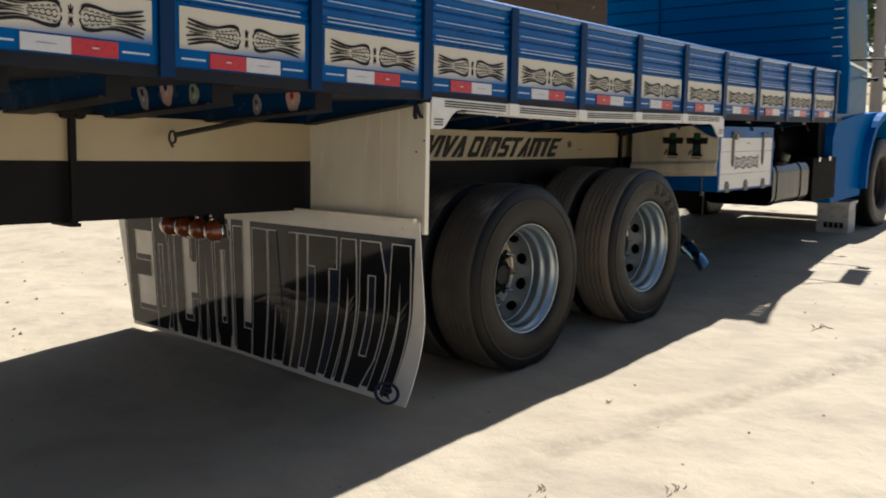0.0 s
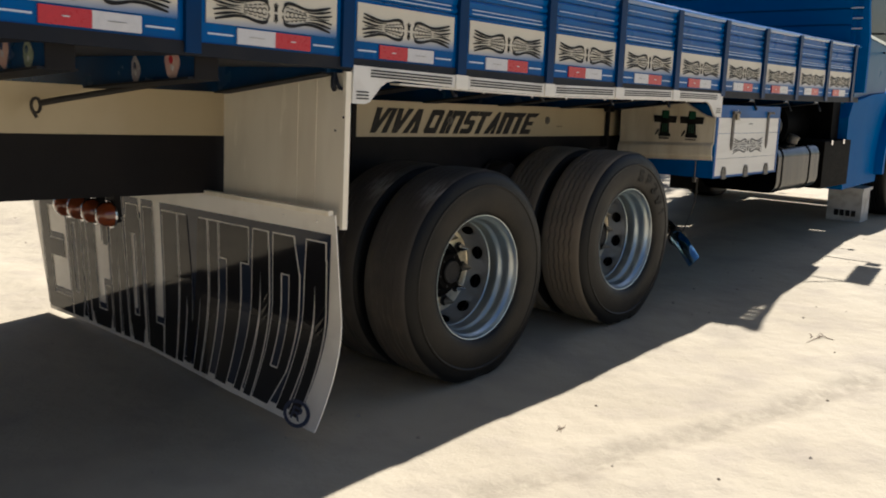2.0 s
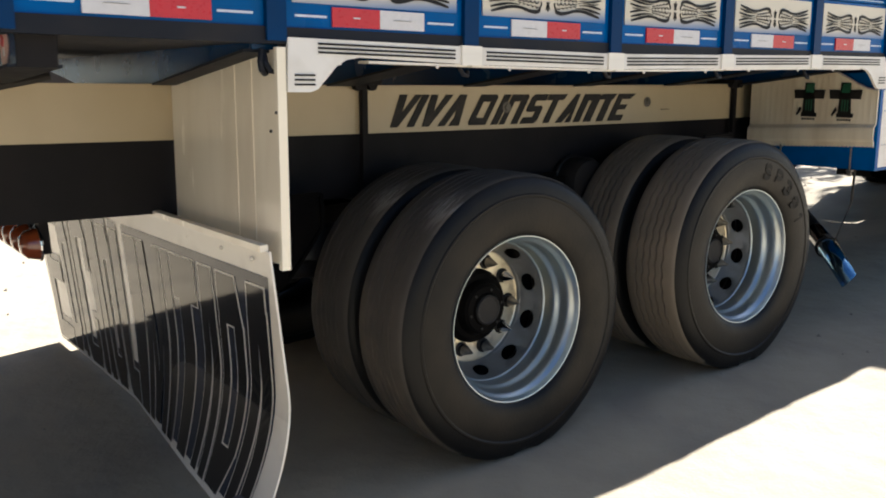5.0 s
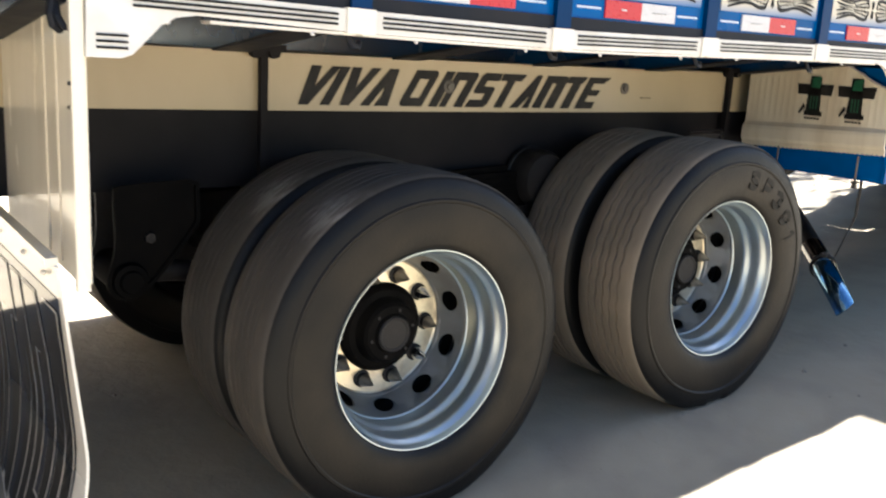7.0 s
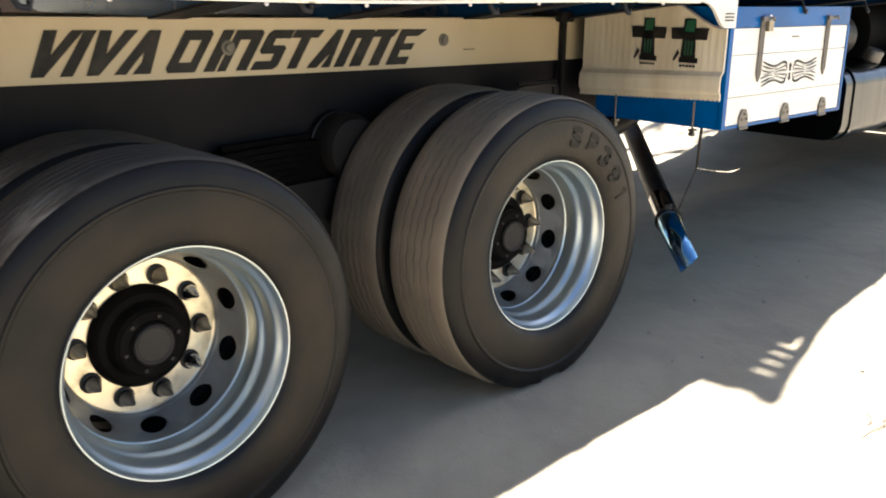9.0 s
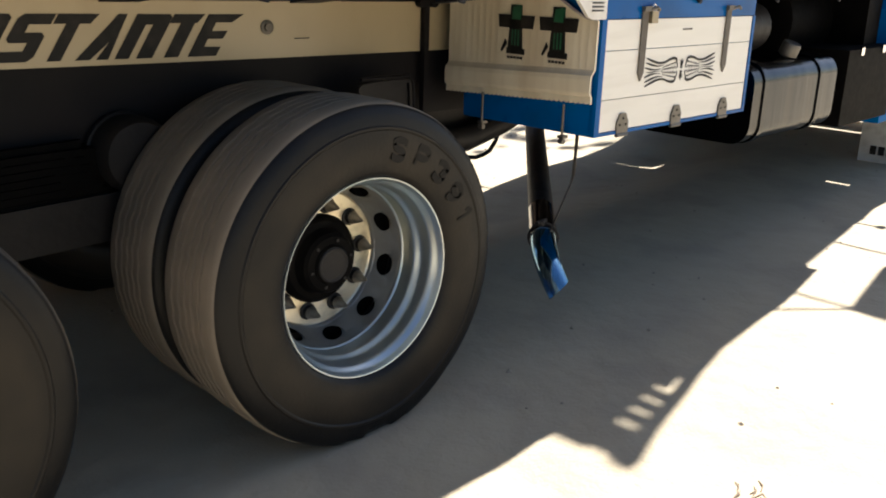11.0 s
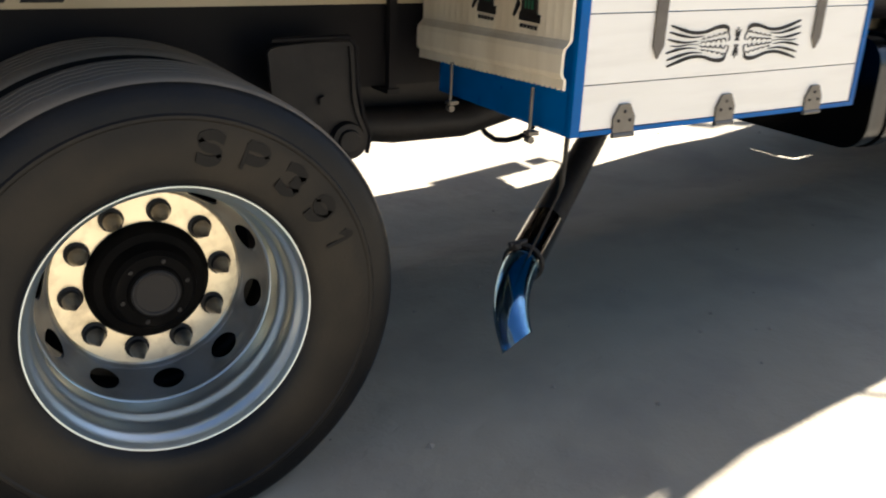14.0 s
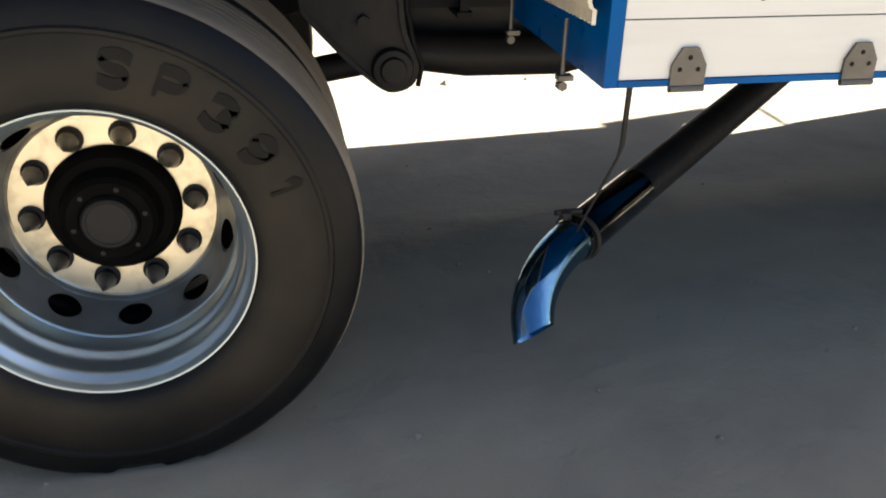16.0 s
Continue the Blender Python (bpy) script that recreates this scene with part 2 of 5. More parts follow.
def dust_band(m):
    """Olive road dust on the middle of the sidewall; the shoulder and the bead stay black."""
    n, l = m.node_tree.nodes, m.node_tree.links
    b = n["Principled BSDF"]
    tc = n.new("ShaderNodeTexCoord")
    flat = n.new("ShaderNodeVectorMath")
    flat.operation = "MULTIPLY"
    flat.inputs[1].default_value = (1, 0, 1)
    l.new(tc.outputs["Object"], flat.inputs[0])
    size = n.new("ShaderNodeVectorMath")
    size.operation = "LENGTH"
    l.new(flat.outputs["Vector"], size.inputs[0])
    cloud = n.new("ShaderNodeTexNoise")
    cloud.inputs["Scale"].default_value, cloud.inputs["Detail"].default_value = 4, 6
    l.new(tc.outputs["Object"], cloud.inputs["Vector"])
    wander = n.new("ShaderNodeMath")
    wander.operation = "MULTIPLY_ADD"
    wander.inputs[1].default_value, wander.inputs[2].default_value = 0.12, -0.06
    l.new(cloud.outputs["Fac"], wander.inputs[0])
    radius = n.new("ShaderNodeMath")
    l.new(size.outputs["Value"], radius.inputs[0])
    l.new(wander.outputs[0], radius.inputs[1])
    ramp = n.new("ShaderNodeValToRGB")
    ramp.color_ramp.interpolation = "EASE"
    stops = ramp.color_ramp.elements
    stops[0].position, stops[0].color = 0.3, (0.25, 0.25, 0.25, 1)
    stops[1].position, stops[1].color = 0.345, (1, 1, 1, 1)
    for at, level in ((0.405, 0.9), (0.45, 0.1), (0.48, 0.0)):
        stops.new(at).color = (level, level, level, 1)
    l.new(radius.outputs[0], ramp.inputs["Fac"])
    share = n.new("ShaderNodeMath")
    share.operation = "MULTIPLY"
    share.inputs[1].default_value = 0.6
    l.new(ramp.outputs["Color"], share.inputs[0])
    blot = n.new("ShaderNodeTexNoise")
    blot.inputs["Scale"].default_value, blot.inputs["Detail"].default_value = 3.2, 7
    l.new(tc.outputs["Object"], blot.inputs["Vector"])
    patchy = n.new("ShaderNodeMapRange")
    patchy.inputs["From Min"].default_value, patchy.inputs["From Max"].default_value = 0.38, 0.62
    patchy.inputs["To Min"].default_value, patchy.inputs["To Max"].default_value = 0.15, 1.3
    l.new(blot.outputs["Fac"], patchy.inputs["Value"])
    worn = n.new("ShaderNodeMath")
    worn.operation = "MULTIPLY"
    worn.use_clamp = True
    l.new(share.outputs[0], worn.inputs[0])
    l.new(patchy.outputs["Result"], worn.inputs[1])
    x = n.new("ShaderNodeMix")
    x.data_type = "RGBA"
    l.new(worn.outputs[0], x.inputs[0])
    l.new(b.inputs["Base Color"].links[0].from_socket, x.inputs[6])
    x.inputs[7].default_value = (0.028, 0.0225, 0.0152, 1)
    l.new(x.outputs[2], b.inputs["Base Color"])


def scuff(m, centre, reach):
    """A pale scraped patch round a point of the tread, broken up by scratches."""
    n, l = m.node_tree.nodes, m.node_tree.links
    b = n["Principled BSDF"]
    tc = n.new("ShaderNodeTexCoord")
    away = n.new("ShaderNodeVectorMath")
    away.operation = "DISTANCE"
    away.inputs[1].default_value = centre
    l.new(tc.outputs["Object"], away.inputs[0])
    near = n.new("ShaderNodeMapRange")
    near.inputs["From Min"].default_value, near.inputs["From Max"].default_value = reach, reach * 0.25
    l.new(away.outputs["Value"], near.inputs["Value"])
    stretch = n.new("ShaderNodeMapping")
    stretch.inputs["Scale"].default_value = (0.35, 2.5, 0.35)
    l.new(tc.outputs["Object"], stretch.inputs["Vector"])
    scratch = n.new("ShaderNodeTexNoise")
    scratch.inputs["Scale"].default_value, scratch.inputs["Detail"].default_value = 40, 8
    l.new(stretch.outputs["Vector"], scratch.inputs["Vector"])
    cutoff = n.new("ShaderNodeMapRange")
    cutoff.inputs["From Min"].default_value, cutoff.inputs["From Max"].default_value = 0.4, 0.62
    l.new(scratch.outputs["Fac"], cutoff.inputs["Value"])
    both = n.new("ShaderNodeMath")
    both.operation = "MULTIPLY"
    l.new(near.outputs["Result"], both.inputs[0])
    l.new(cutoff.outputs["Result"], both.inputs[1])
    x = n.new("ShaderNodeMix")
    x.data_type = "RGBA"
    l.new(both.outputs[0], x.inputs[0])
    l.new(b.inputs["Base Color"].links[0].from_socket, x.inputs[6])
    x.inputs[7].default_value = (0.22, 0.2, 0.175, 1)
    l.new(x.outputs[2], b.inputs["Base Color"])


dust_band(RUBBER)
scuff(WORN_TREAD, (-0.27, 0.03, 0.425), 0.12)


def dirt_material():
    m = material("sandy_dirt", (0.475, 0.388, 0.266), 0.95, second=(0.398, 0.32, 0.214), scale=0.55, amount=0.8, dirt=(0.31, 0.25, 0.185), dirt_scale=2.4,
                 dirt_amount=0.5, bump=0.016, bump_scale=7)
    n, l = m.node_tree.nodes, m.node_tree.links
    b = n["Principled BSDF"]
    first = b.inputs["Normal"].links[0].from_node
    tc = n.new("ShaderNodeTexCoord")
    fine = n.new("ShaderNodeTexNoise")
    fine.inputs["Scale"].default_value, fine.inputs["Detail"].default_value = 85, 6
    l.new(tc.outputs["Object"], fine.inputs["Vector"])
    bp = n.new("ShaderNodeBump")
    bp.inputs["Distance"].default_value = 0.0022
    l.new(fine.outputs["Fac"], bp.inputs["Height"])
    l.new(first.outputs["Normal"], bp.inputs["Normal"])
    l.new(bp.outputs["Normal"], b.inputs["Normal"])
    b.inputs["Specular IOR Level"].default_value = 0.15

    def math_node(op, a, c):
        q = n.new("ShaderNodeMath")
        q.operation = op
        for k, v in enumerate((a, c)):
            if isinstance(v, (int, float)):
                q.inputs[k].default_value = v
            else:
                l.new(v, q.inputs[k])
        return q.outputs[0]

    def fade(value, lo, hi):
        r = n.new("ShaderNodeMapRange")
        r.interpolation_type = "SMOOTHSTEP"
        r.inputs["From Min"].default_value, r.inputs["From Max"].default_value = lo, hi
        l.new(value, r.inputs["Value"])
        return r.outputs["Result"]

    # a streak of darker colour along the scrape beside the truck
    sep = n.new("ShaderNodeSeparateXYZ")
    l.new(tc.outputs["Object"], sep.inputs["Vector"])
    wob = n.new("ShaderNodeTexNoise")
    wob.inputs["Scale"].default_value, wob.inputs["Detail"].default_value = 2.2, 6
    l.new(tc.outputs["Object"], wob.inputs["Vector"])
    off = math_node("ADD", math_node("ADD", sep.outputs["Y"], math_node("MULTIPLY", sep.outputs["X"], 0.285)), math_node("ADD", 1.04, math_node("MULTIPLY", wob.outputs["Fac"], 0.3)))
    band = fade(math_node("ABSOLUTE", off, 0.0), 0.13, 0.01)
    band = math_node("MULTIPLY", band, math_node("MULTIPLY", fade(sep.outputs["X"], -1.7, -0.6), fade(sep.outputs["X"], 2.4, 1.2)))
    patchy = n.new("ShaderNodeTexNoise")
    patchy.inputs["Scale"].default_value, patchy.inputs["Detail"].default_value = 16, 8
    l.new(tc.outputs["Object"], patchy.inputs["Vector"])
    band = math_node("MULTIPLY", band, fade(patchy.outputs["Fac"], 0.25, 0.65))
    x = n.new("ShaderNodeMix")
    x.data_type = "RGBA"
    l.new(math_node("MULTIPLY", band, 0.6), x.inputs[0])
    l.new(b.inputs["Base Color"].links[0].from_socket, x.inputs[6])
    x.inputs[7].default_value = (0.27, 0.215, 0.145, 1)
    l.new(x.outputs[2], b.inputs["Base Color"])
    return m


DIRT = dirt_material()


# ---- mesh helpers ----
def arch(x):
    """The frame and bed of the truck stand tail-up and bow slightly: height over the level line at x."""
    d = x - 0.1
    return -0.0482 * d + 0.00266 * d * d


def bow(bm, lift=0.006):
    """Lays parts drawn on a level frame along the truck's arched line."""
    for v in bm.verts:
        x, z = v.co.x, v.co.z
        slope = 0.0482 - 0.0053 * (x - 0.1)
        v.co.x, v.co.z = x + (z - 1.35) * slope, z + arch(x) + lift
    return bm


def bed(bm):
    """The same for the bed, which sits a little lower on its joists."""
    return bow(bm, -0.019)


def boxed(bm):
    """The same for the tool box and its splash cover, moved to their station."""
    bmesh.ops.translate(bm, verts=bm.verts, vec=(-0.093, -0.107, -0.024))
    return bow(bm)


def finish(bm, name, mat, smooth=None):
    bmesh.ops.recalc_face_normals(bm, faces=bm.faces)
    me = bpy.data.meshes.new(name)
    if smooth is not None:
        for f in bm.faces:
            f.smooth = True
        for e in bm.edges:
            if len(e.link_faces) == 2 and e.calc_face_angle(0) > radians(smooth):
                e.smooth = False
    bm.to_mesh(me)
    bm.free()
    me.materials.append(mat)
    return me


def part(name, bm, mat, parent, label="", smooth=None):
    ob = new(name, finish(bm, name, mat, smooth))
    ob.parent = parent
    if parent.type == "EMPTY":
        ob.matrix_parent_inverse = Matrix.Translation(-parent.location)
    return tagged(ob, label)


def thing(name, base, label, category, group=""):
    ob = new(name)
    ob.location = base
    ob.empty_display_size = 0.2
    return tagged(ob, label, category, group)


def box(bm, x0, x1, y0, y1, z0, z1, bevel=0.0, nx=1):
    """A block, cut into nx lengths along x, with bevelled edges."""
    xs = [x0 + (x1 - x0) * i / nx for i in range(nx + 1)]
    rings = [[bm.verts.new(p) for p in ((x, y0, z0), (x, y1, z0), (x, y1, z1), (x, y0, z1))] for x in xs]
    faces = [bm.faces.new(rings[0]), bm.faces.new(rings[-1])]
    for a, b in zip(rings, rings[1:]):
        faces += [bm.faces.new((a[i], a[(i + 1) % 4], b[(i + 1) % 4], b[i])) for i in range(4)]
    if bevel:
        edges = {e for f in faces for e in f.edges if e.calc_face_angle(0) > 0.5}
        bmesh.ops.recalc_face_normals(bm, faces=faces)
        bmesh.ops.bevel(bm, geom=list(edges), offset=bevel, segments=2, affect="EDGES", profile=0.5)
    return bm


def block(*args, **kw):
    return box(bmesh.new(), *args, **kw)


def plate(bm, pts, place, thick):
    """A flat outline pts (a, b), laid out by place(a, b, d) with d from 0 to thick."""
    low = [bm.verts.new(place(a, b, 0)) for a, b in pts]
    top = [bm.verts.new(place(a, b, thick)) for a, b in pts]
    bm.faces.new(low[::-1])
    bm.faces.new(top)
    for i in range(len(pts)):
        j = (i + 1) % len(pts)
        bm.faces.new((low[i], low[j], top[j], top[i]))
    return bm


def facing_side(y):
    """Places outlines of (x, z) on a face towards the near side of the truck."""
    return lambda a, b, d: (a, y - d, b)


def facing_rear(x):
    """Places outlines of (y, z) on a face towards the truck's tail."""
    return lambda a, b, d: (x - d, a, b)


def lathe(bm, profile, axis=(0, 0, 0), n=64, closed=False):
    """Turns a profile of (radius, y) about the line through axis along y."""
    rings = []
    for r, y in profile:
        rings.append([bm.verts.new((axis[0] + r * math.sin(2 * math.pi * i / n), axis[1] + y, axis[2] + r * math.cos(2 * math.pi * i / n))) for i in range(n)])
    pairs = list(zip(rings, rings[1:])) + ([(rings[-1], rings[0])] if closed else [])
    for a, b in pairs:
        for i in range(n):
            bm.faces.new((a[i], a[(i + 1) % n], b[(i + 1) % n], b[i]))
    if not closed:
        for ring, (r, y) in ((rings[0], profile[0]), (rings[-1], profile[-1])):
            if r < 0.03:
                bm.faces.new(ring)
    return bm


def tube(bm, pts, radius, n=12, caps=True):
    """A round bar along pts; radius is one number or one for each point."""
    pts = [Vector(p) for p in pts]
    radii = radius if isinstance(radius, (list, tuple)) else [radius] * len(pts)
    side = None
    rings = []
    for i, p in enumerate(pts):
        d = (pts[min(i + 1, len(pts) - 1)] - pts[max(i - 1, 0)]).normalized()
        if side is None:
            side = d.orthogonal().normalized()
        side = (side - d * side.dot(d)).normalized()
        up = d.cross(side)
        rings.append([bm.verts.new(p + radii[i] * (math.cos(2 * math.pi * k / n) * side + math.sin(2 * math.pi * k / n) * up)) for k in range(n)])
    for a, b in zip(rings, rings[1:]):
        for k in range(n):
            bm.faces.new((a[k], a[(k + 1) % n], b[(k + 1) % n], b[k]))
    if caps:
        bm.faces.new(rings[0])
        bm.faces.new(rings[-1])
    return bm


def ribbon(bm, pts, widths, place, thick, n=5):
    """A painted stroke: a smooth line through pts (a, b), as wide as widths at each of them, laid out by place."""
    line, wide = [], []
    for i in range(len(pts) - 1):
        p = [Vector(pts[max(0, min(len(pts) - 1, i + k))]) for k in (-1, 0, 1, 2)]
        for j in range(n if i < len(pts) - 2 else n + 1):
            t = j / n
            line.append(0.5 * (2 * p[1] + (p[2] - p[0]) * t + (2 * p[0] - 5 * p[1] + 4 * p[2] - p[3]) * t * t + (3 * p[1] - p[0] - 3 * p[2] + p[3]) * t ** 3))
            wide.append(widths[i] + (widths[i + 1] - widths[i]) * t)
    edge = [[], []]
    for i, c in enumerate(line):
        d = (line[min(i + 1, len(line) - 1)] - line[max(i - 1, 0)]).normalized()
        side = Vector((-d.y, d.x)) * wide[i] / 2
        edge[0].append(c + side)
        edge[1].append(c - side)
    rings = [[bm.verts.new(place(q.x, q.y, dd)) for q, dd in ((a, 0), (a, thick), (b, thick), (b, 0))] for a, b in zip(*edge)]
    for a, b in zip(rings, rings[1:]):
        for k in range(4):
            bm.faces.new((a[k], a[(k + 1) % 4], b[(k + 1) % 4], b[k]))
    bm.faces.new(rings[0])
    bm.faces.new(rings[-1][::-1])
    return bm


def curve_points(a, b, c, n=8):
    """Points of a bent line from a by b to c."""
    a, b, c = Vector(a), Vector(b), Vector(c)
    return [(1 - t) ** 2 * a + 2 * t * (1 - t) * b + t * t * c for t in (i / n for i in range(n + 1))]


def ball(bm, centre, radius, flat=1.0, sub=2):
    made = bmesh.ops.create_icosphere(bm, subdivisions=sub, radius=radius)["verts"]
    for v in made:
        v.co.z *= flat
        v.co += Vector(centre)
    return bm

# ---- ground: one sheet of sandy dirt out to the horizon ----
def ground_height(x, y):
    near = max(0.0, 1 - max(abs(x - 1) / 14, abs(y) / 12))
    h = 0.02 * noise.noise((x * 0.6, y * 0.6, 0)) + 0.011 * noise.noise((x * 2.3, y * 2.3, 4)) + 0.006 * noise.noise((x * 5.1, y * 5.1, 9))
    line = y + 1.2 + 0.285 * x + 0.03 * math.sin(3.1 * x)
    scrape = 0.016 * (math.exp(-(line / 0.055) ** 2) - 0.7 * math.exp(-((line - 0.13) / 0.07) ** 2)) * min(1.0, max(0.0, (x + 1.6) / 0.5)) * min(1.0, max(0.0, (2.2 - x) / 0.8))
    rut = sum(math.exp(-((y - c - 0.08 * math.sin(x * 0.7 + c)) / 0.16) ** 2) for c in (-2.1, -3.6))
    quiet = min(1.0, max(0.0, (abs(y - 1.07) - 1.15) / 0.6)) if -1.0 < x < 7.6 else min(1.0, max(0.15, (-1.0 - x) / 1.5)) if x < 0 else 1.0
    dip = min(1.0, max(0.0, (y - 0.7) / 0.8)) * min(1.0, max(0.0, (x - 1.2) / 0.7)) * min(1.0, max(0.0, (6.4 - x) / 0.8)) * min(1.0, max(0.0, (5.0 - y) / 1.5))
    hollow = min(1.0, max(0.0, (x + 0.5) / 0.7)) * min(1.0, max(0.0, (2.1 - x) / 0.6)) * min(1.0, max(0.0, (-0.22 - y) / 0.25)) * min(1.0, max(0.0, (y + 1.3) / 0.5))
    bank = min(1.0, max(0.0, (y - 1.2) / 0.8)) * min(1.0, max(0.0, (-0.35 - x) / 0.4))
    return near * ((h - scrape - 0.015 * rut) * (0.15 + 0.85 * quiet) + 0.055 * bank * bank * (3 - 2 * bank) - 0.165 * dip * dip * (3 - 2 * dip) - 0.028 * hollow) - 0.004


def build_ground():
    def line(lo, hi, step, far):
        inner = [lo + step * i for i in range(round((hi - lo) / step) + 1)]
        out = [4, 8, 16, 32, 64, 130, 260, 500][: far]
        return [lo - d for d in out[::-1]] + inner + [hi + d for d in out]
    xs, ys = line(-8, 12, 0.0625, 8), line(-8, 9, 0.0625, 8)
    verts = [(x, y, ground_height(x, y)) for y in ys for x in xs]
    w = len(xs)
    faces = [(j * w + i, j * w + i + 1, (j + 1) * w + i + 1, (j + 1) * w + i) for j in range(len(ys) - 1) for i in range(w - 1)]
    me = bpy.data.meshes.new("ground")
    me.from_pydata(verts, [], faces)
    for p in me.polygons:
        p.use_smooth = True
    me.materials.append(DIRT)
    return tagged(new("ground", me), "dry sandy dirt yard with faint wheel ruts", "ground", kind="structure")


ground = build_ground()

# ---- the truck ----
FAR = 2.17           # y of the far side of the load bed
HEAD_FAR = 2.28      # y of the far side of the headboard
MID = 0.985          # y of the truck's centre line; the near side faces -y
FACE = -0.25        # outer face of the bed's side
TAIL = -3.5          # x of the tailgate
HUB = 0.485         # wheel centre height
REAR_X, FRONT_X = 0.0, 1.340
truck = thing("truck", (1.3, MID, 0), "long blue flatbed truck with low painted side boards, parked on dirt", "truck")


# wheels
def tyre_mesh(groove=0.017, rubber=None, n=96, waves=24, sway=0.0028):
    """A truck tyre with five grooves, squeezed flat at its foot."""
    bm = bmesh.new()
    tread = [(0.505, 0.03)]
    for c in (0.058, 0.092, 0.125, 0.158, 0.192):
        tread += [(0.507, c - 0.0058), (0.507 - groove, c - 0.0048), (0.507 - groove, c + 0.0048), (0.507, c + 0.0058)]
    tread += [(0.505, 0.22)]
    side = [(0.288, 0.012), (0.3, -0.006), (0.315, -0.014), (0.345, -0.02), (0.39, -0.024), (0.428, -0.021), (0.432, -0.024), (0.438, -0.024), (0.442, -0.02), (0.466, -0.016), (0.486, -0.009), (0.497, 0.0), (0.503, 0.012)]
    inner = [(r, 0.25 - y) for r, y in reversed(side)]
    lathe(bm, side + tread + inner, n=n, closed=True)
    for v in bm.verts:
        if 0.045 < v.co.y < 0.205 and math.hypot(v.co.x, v.co.z) > 0.48:
            v.co.y += sway * math.sin(waves * math.atan2(v.co.x, v.co.z))
    for v in bm.verts:
        if v.co.z < -HUB + 0.002:
            squeeze = -HUB + 0.002 - v.co.z
            v.co.z = -HUB + 0.002
            v.co.y += (-0.35 if v.co.y < 0.125 else 0.35) * squeeze
        elif v.co.z < -0.4:
            v.co.y += (-0.12 if v.co.y < 0.125 else 0.12) * (-0.4 - v.co.z)
    for f in bm.faces:
        c = f.calc_center_median()
        f.material_index = 1 if 0.004 < c.y < 0.246 and math.hypot(c.x, c.z) > 0.498 else 0
    me = finish(bm, "tyre", RUBBER, smooth=32)
    me.materials.append(rubber or TREAD)
    return me


def rim_mesh():
    """The well of the rim, and the dished disc with ten round hand holes."""
    bm = bmesh.new()
    lathe(bm, [(0.29, 0.022), (0.295, 0.012), (0.2965, 0.002), (0.2945, -0.004), (0.291, -0.003), (0.2882, 0.003), (0.2866, 0.01), (0.2845, 0.0155), (0.2805, 0.0215), (0.2755, 0.0275), (0.2725, 0.0325), (0.2708, 0.04),
               (0.2698, 0.056), (0.269, 0.068), (0.2672, 0.0755), (0.2635, 0.0815), (0.259, 0.0875), (0.2566, 0.0925), (0.2556, 0.1), (0.2548, 0.12), (0.2545, 0.146)], n=120)
    lathe(bm, [(0.2575, 0.138), (0.2535, 0.14), (0.2505, 0.145), (0.2495, 0.151), (0.2515, 0.16), (0.256, 0.166)], n=120)
    lathe(bm, [(0.219, 0.235), (0.2165, 0.237), (0.2145, 0.243), (0.213, 0.252), (0.2175, 0.259)], n=120)
    (r0, y0), (r1, y1) = (0.2555, 0.144), (0.213, 0.25)
    k = 24
    for sector in range(10):
        def at(a, s):
            ang = radians(36 * sector + 18 * a)
            r, y = r0 + (r1 - r0) * s, y0 + (y1 - y0) * s
            return Vector((r * math.sin(ang), y, r * math.cos(ang)))
        outer, hole, back = [], [], []
        for i in range(k):
            u = 2 * math.pi * i / k
            c, s = math.cos(u), math.sin(u)
            g = max(abs(c), abs(s))
            outer.append(bm.verts.new(at(c / g, 0.5 + 0.5 * s / g)))
            hole.append(bm.verts.new(at(0.5 * c, 0.47 + 0.3 * s)))
            back.append(bm.verts.new(at(0.5 * c, 0.47 + 0.3 * s) + Vector((0, 0.016, 0))))
        for i in range(k):
            j = (i + 1) % k
            bm.faces.new((outer[i], outer[j], hole[j], hole[i]))
            bm.faces.new((hole[i], hole[j], back[j], back[i]))
    bmesh.ops.remove_doubles(bm, verts=bm.verts, dist=0.0004)
    for f in bm.faces:
        c = f.calc_center_median()
        f.material_index = 1 if c.y > 0.147 and math.hypot(c.x, c.z) < 0.2535 else 0
    me = finish(bm, "wheel", ALU, smooth=35)
    me.materials.append(SATIN)
    return me


def nut_mesh():
    bm = bmesh.new()
    lathe(bm, [(0.0001, -0.02), (0.004, -0.014), (0.0175, 0.022), (0.021, 0.029), (0.021, 0.043), (0.0275, 0.045), (0.0275, 0.051)], n=16)
    for f in bm.faces:
        c = f.calc_center_median()
        f.material_index = 1 if math.hypot(c.x, c.z) > 0.0195 else 0
    me = finish(bm, "wheel_nut", NUT, smooth=40)
    me.materials.append(GREASE)
    return me


HUB_BLACK = material("black_hub_paint", (0.003, 0.0028, 0.0027), 0.6, spec=0.04, second=(0.005, 0.0045, 0.004), scale=14, dirt=(0.011, 0.009, 0.007), dirt_scale=12, dirt_amount=0.35)
TYRE, RIM, NUTS = tyre_mesh(n=216, waves=45, sway=0.0036), rim_mesh(), nut_mesh()
WORN_TYRE = tyre_mesh(0.0035, WORN_TREAD)
STEER_TYRE = tyre_mesh(0.012, RUBBER)
face_bm = lathe(bmesh.new(), [(0.2135, 0.2495), (0.209, 0.2535), (0.132, 0.2535), (0.132, 0.3)], n=80)
FACE_MESH = finish(face_bm, "disc_face", DISC, smooth=35)
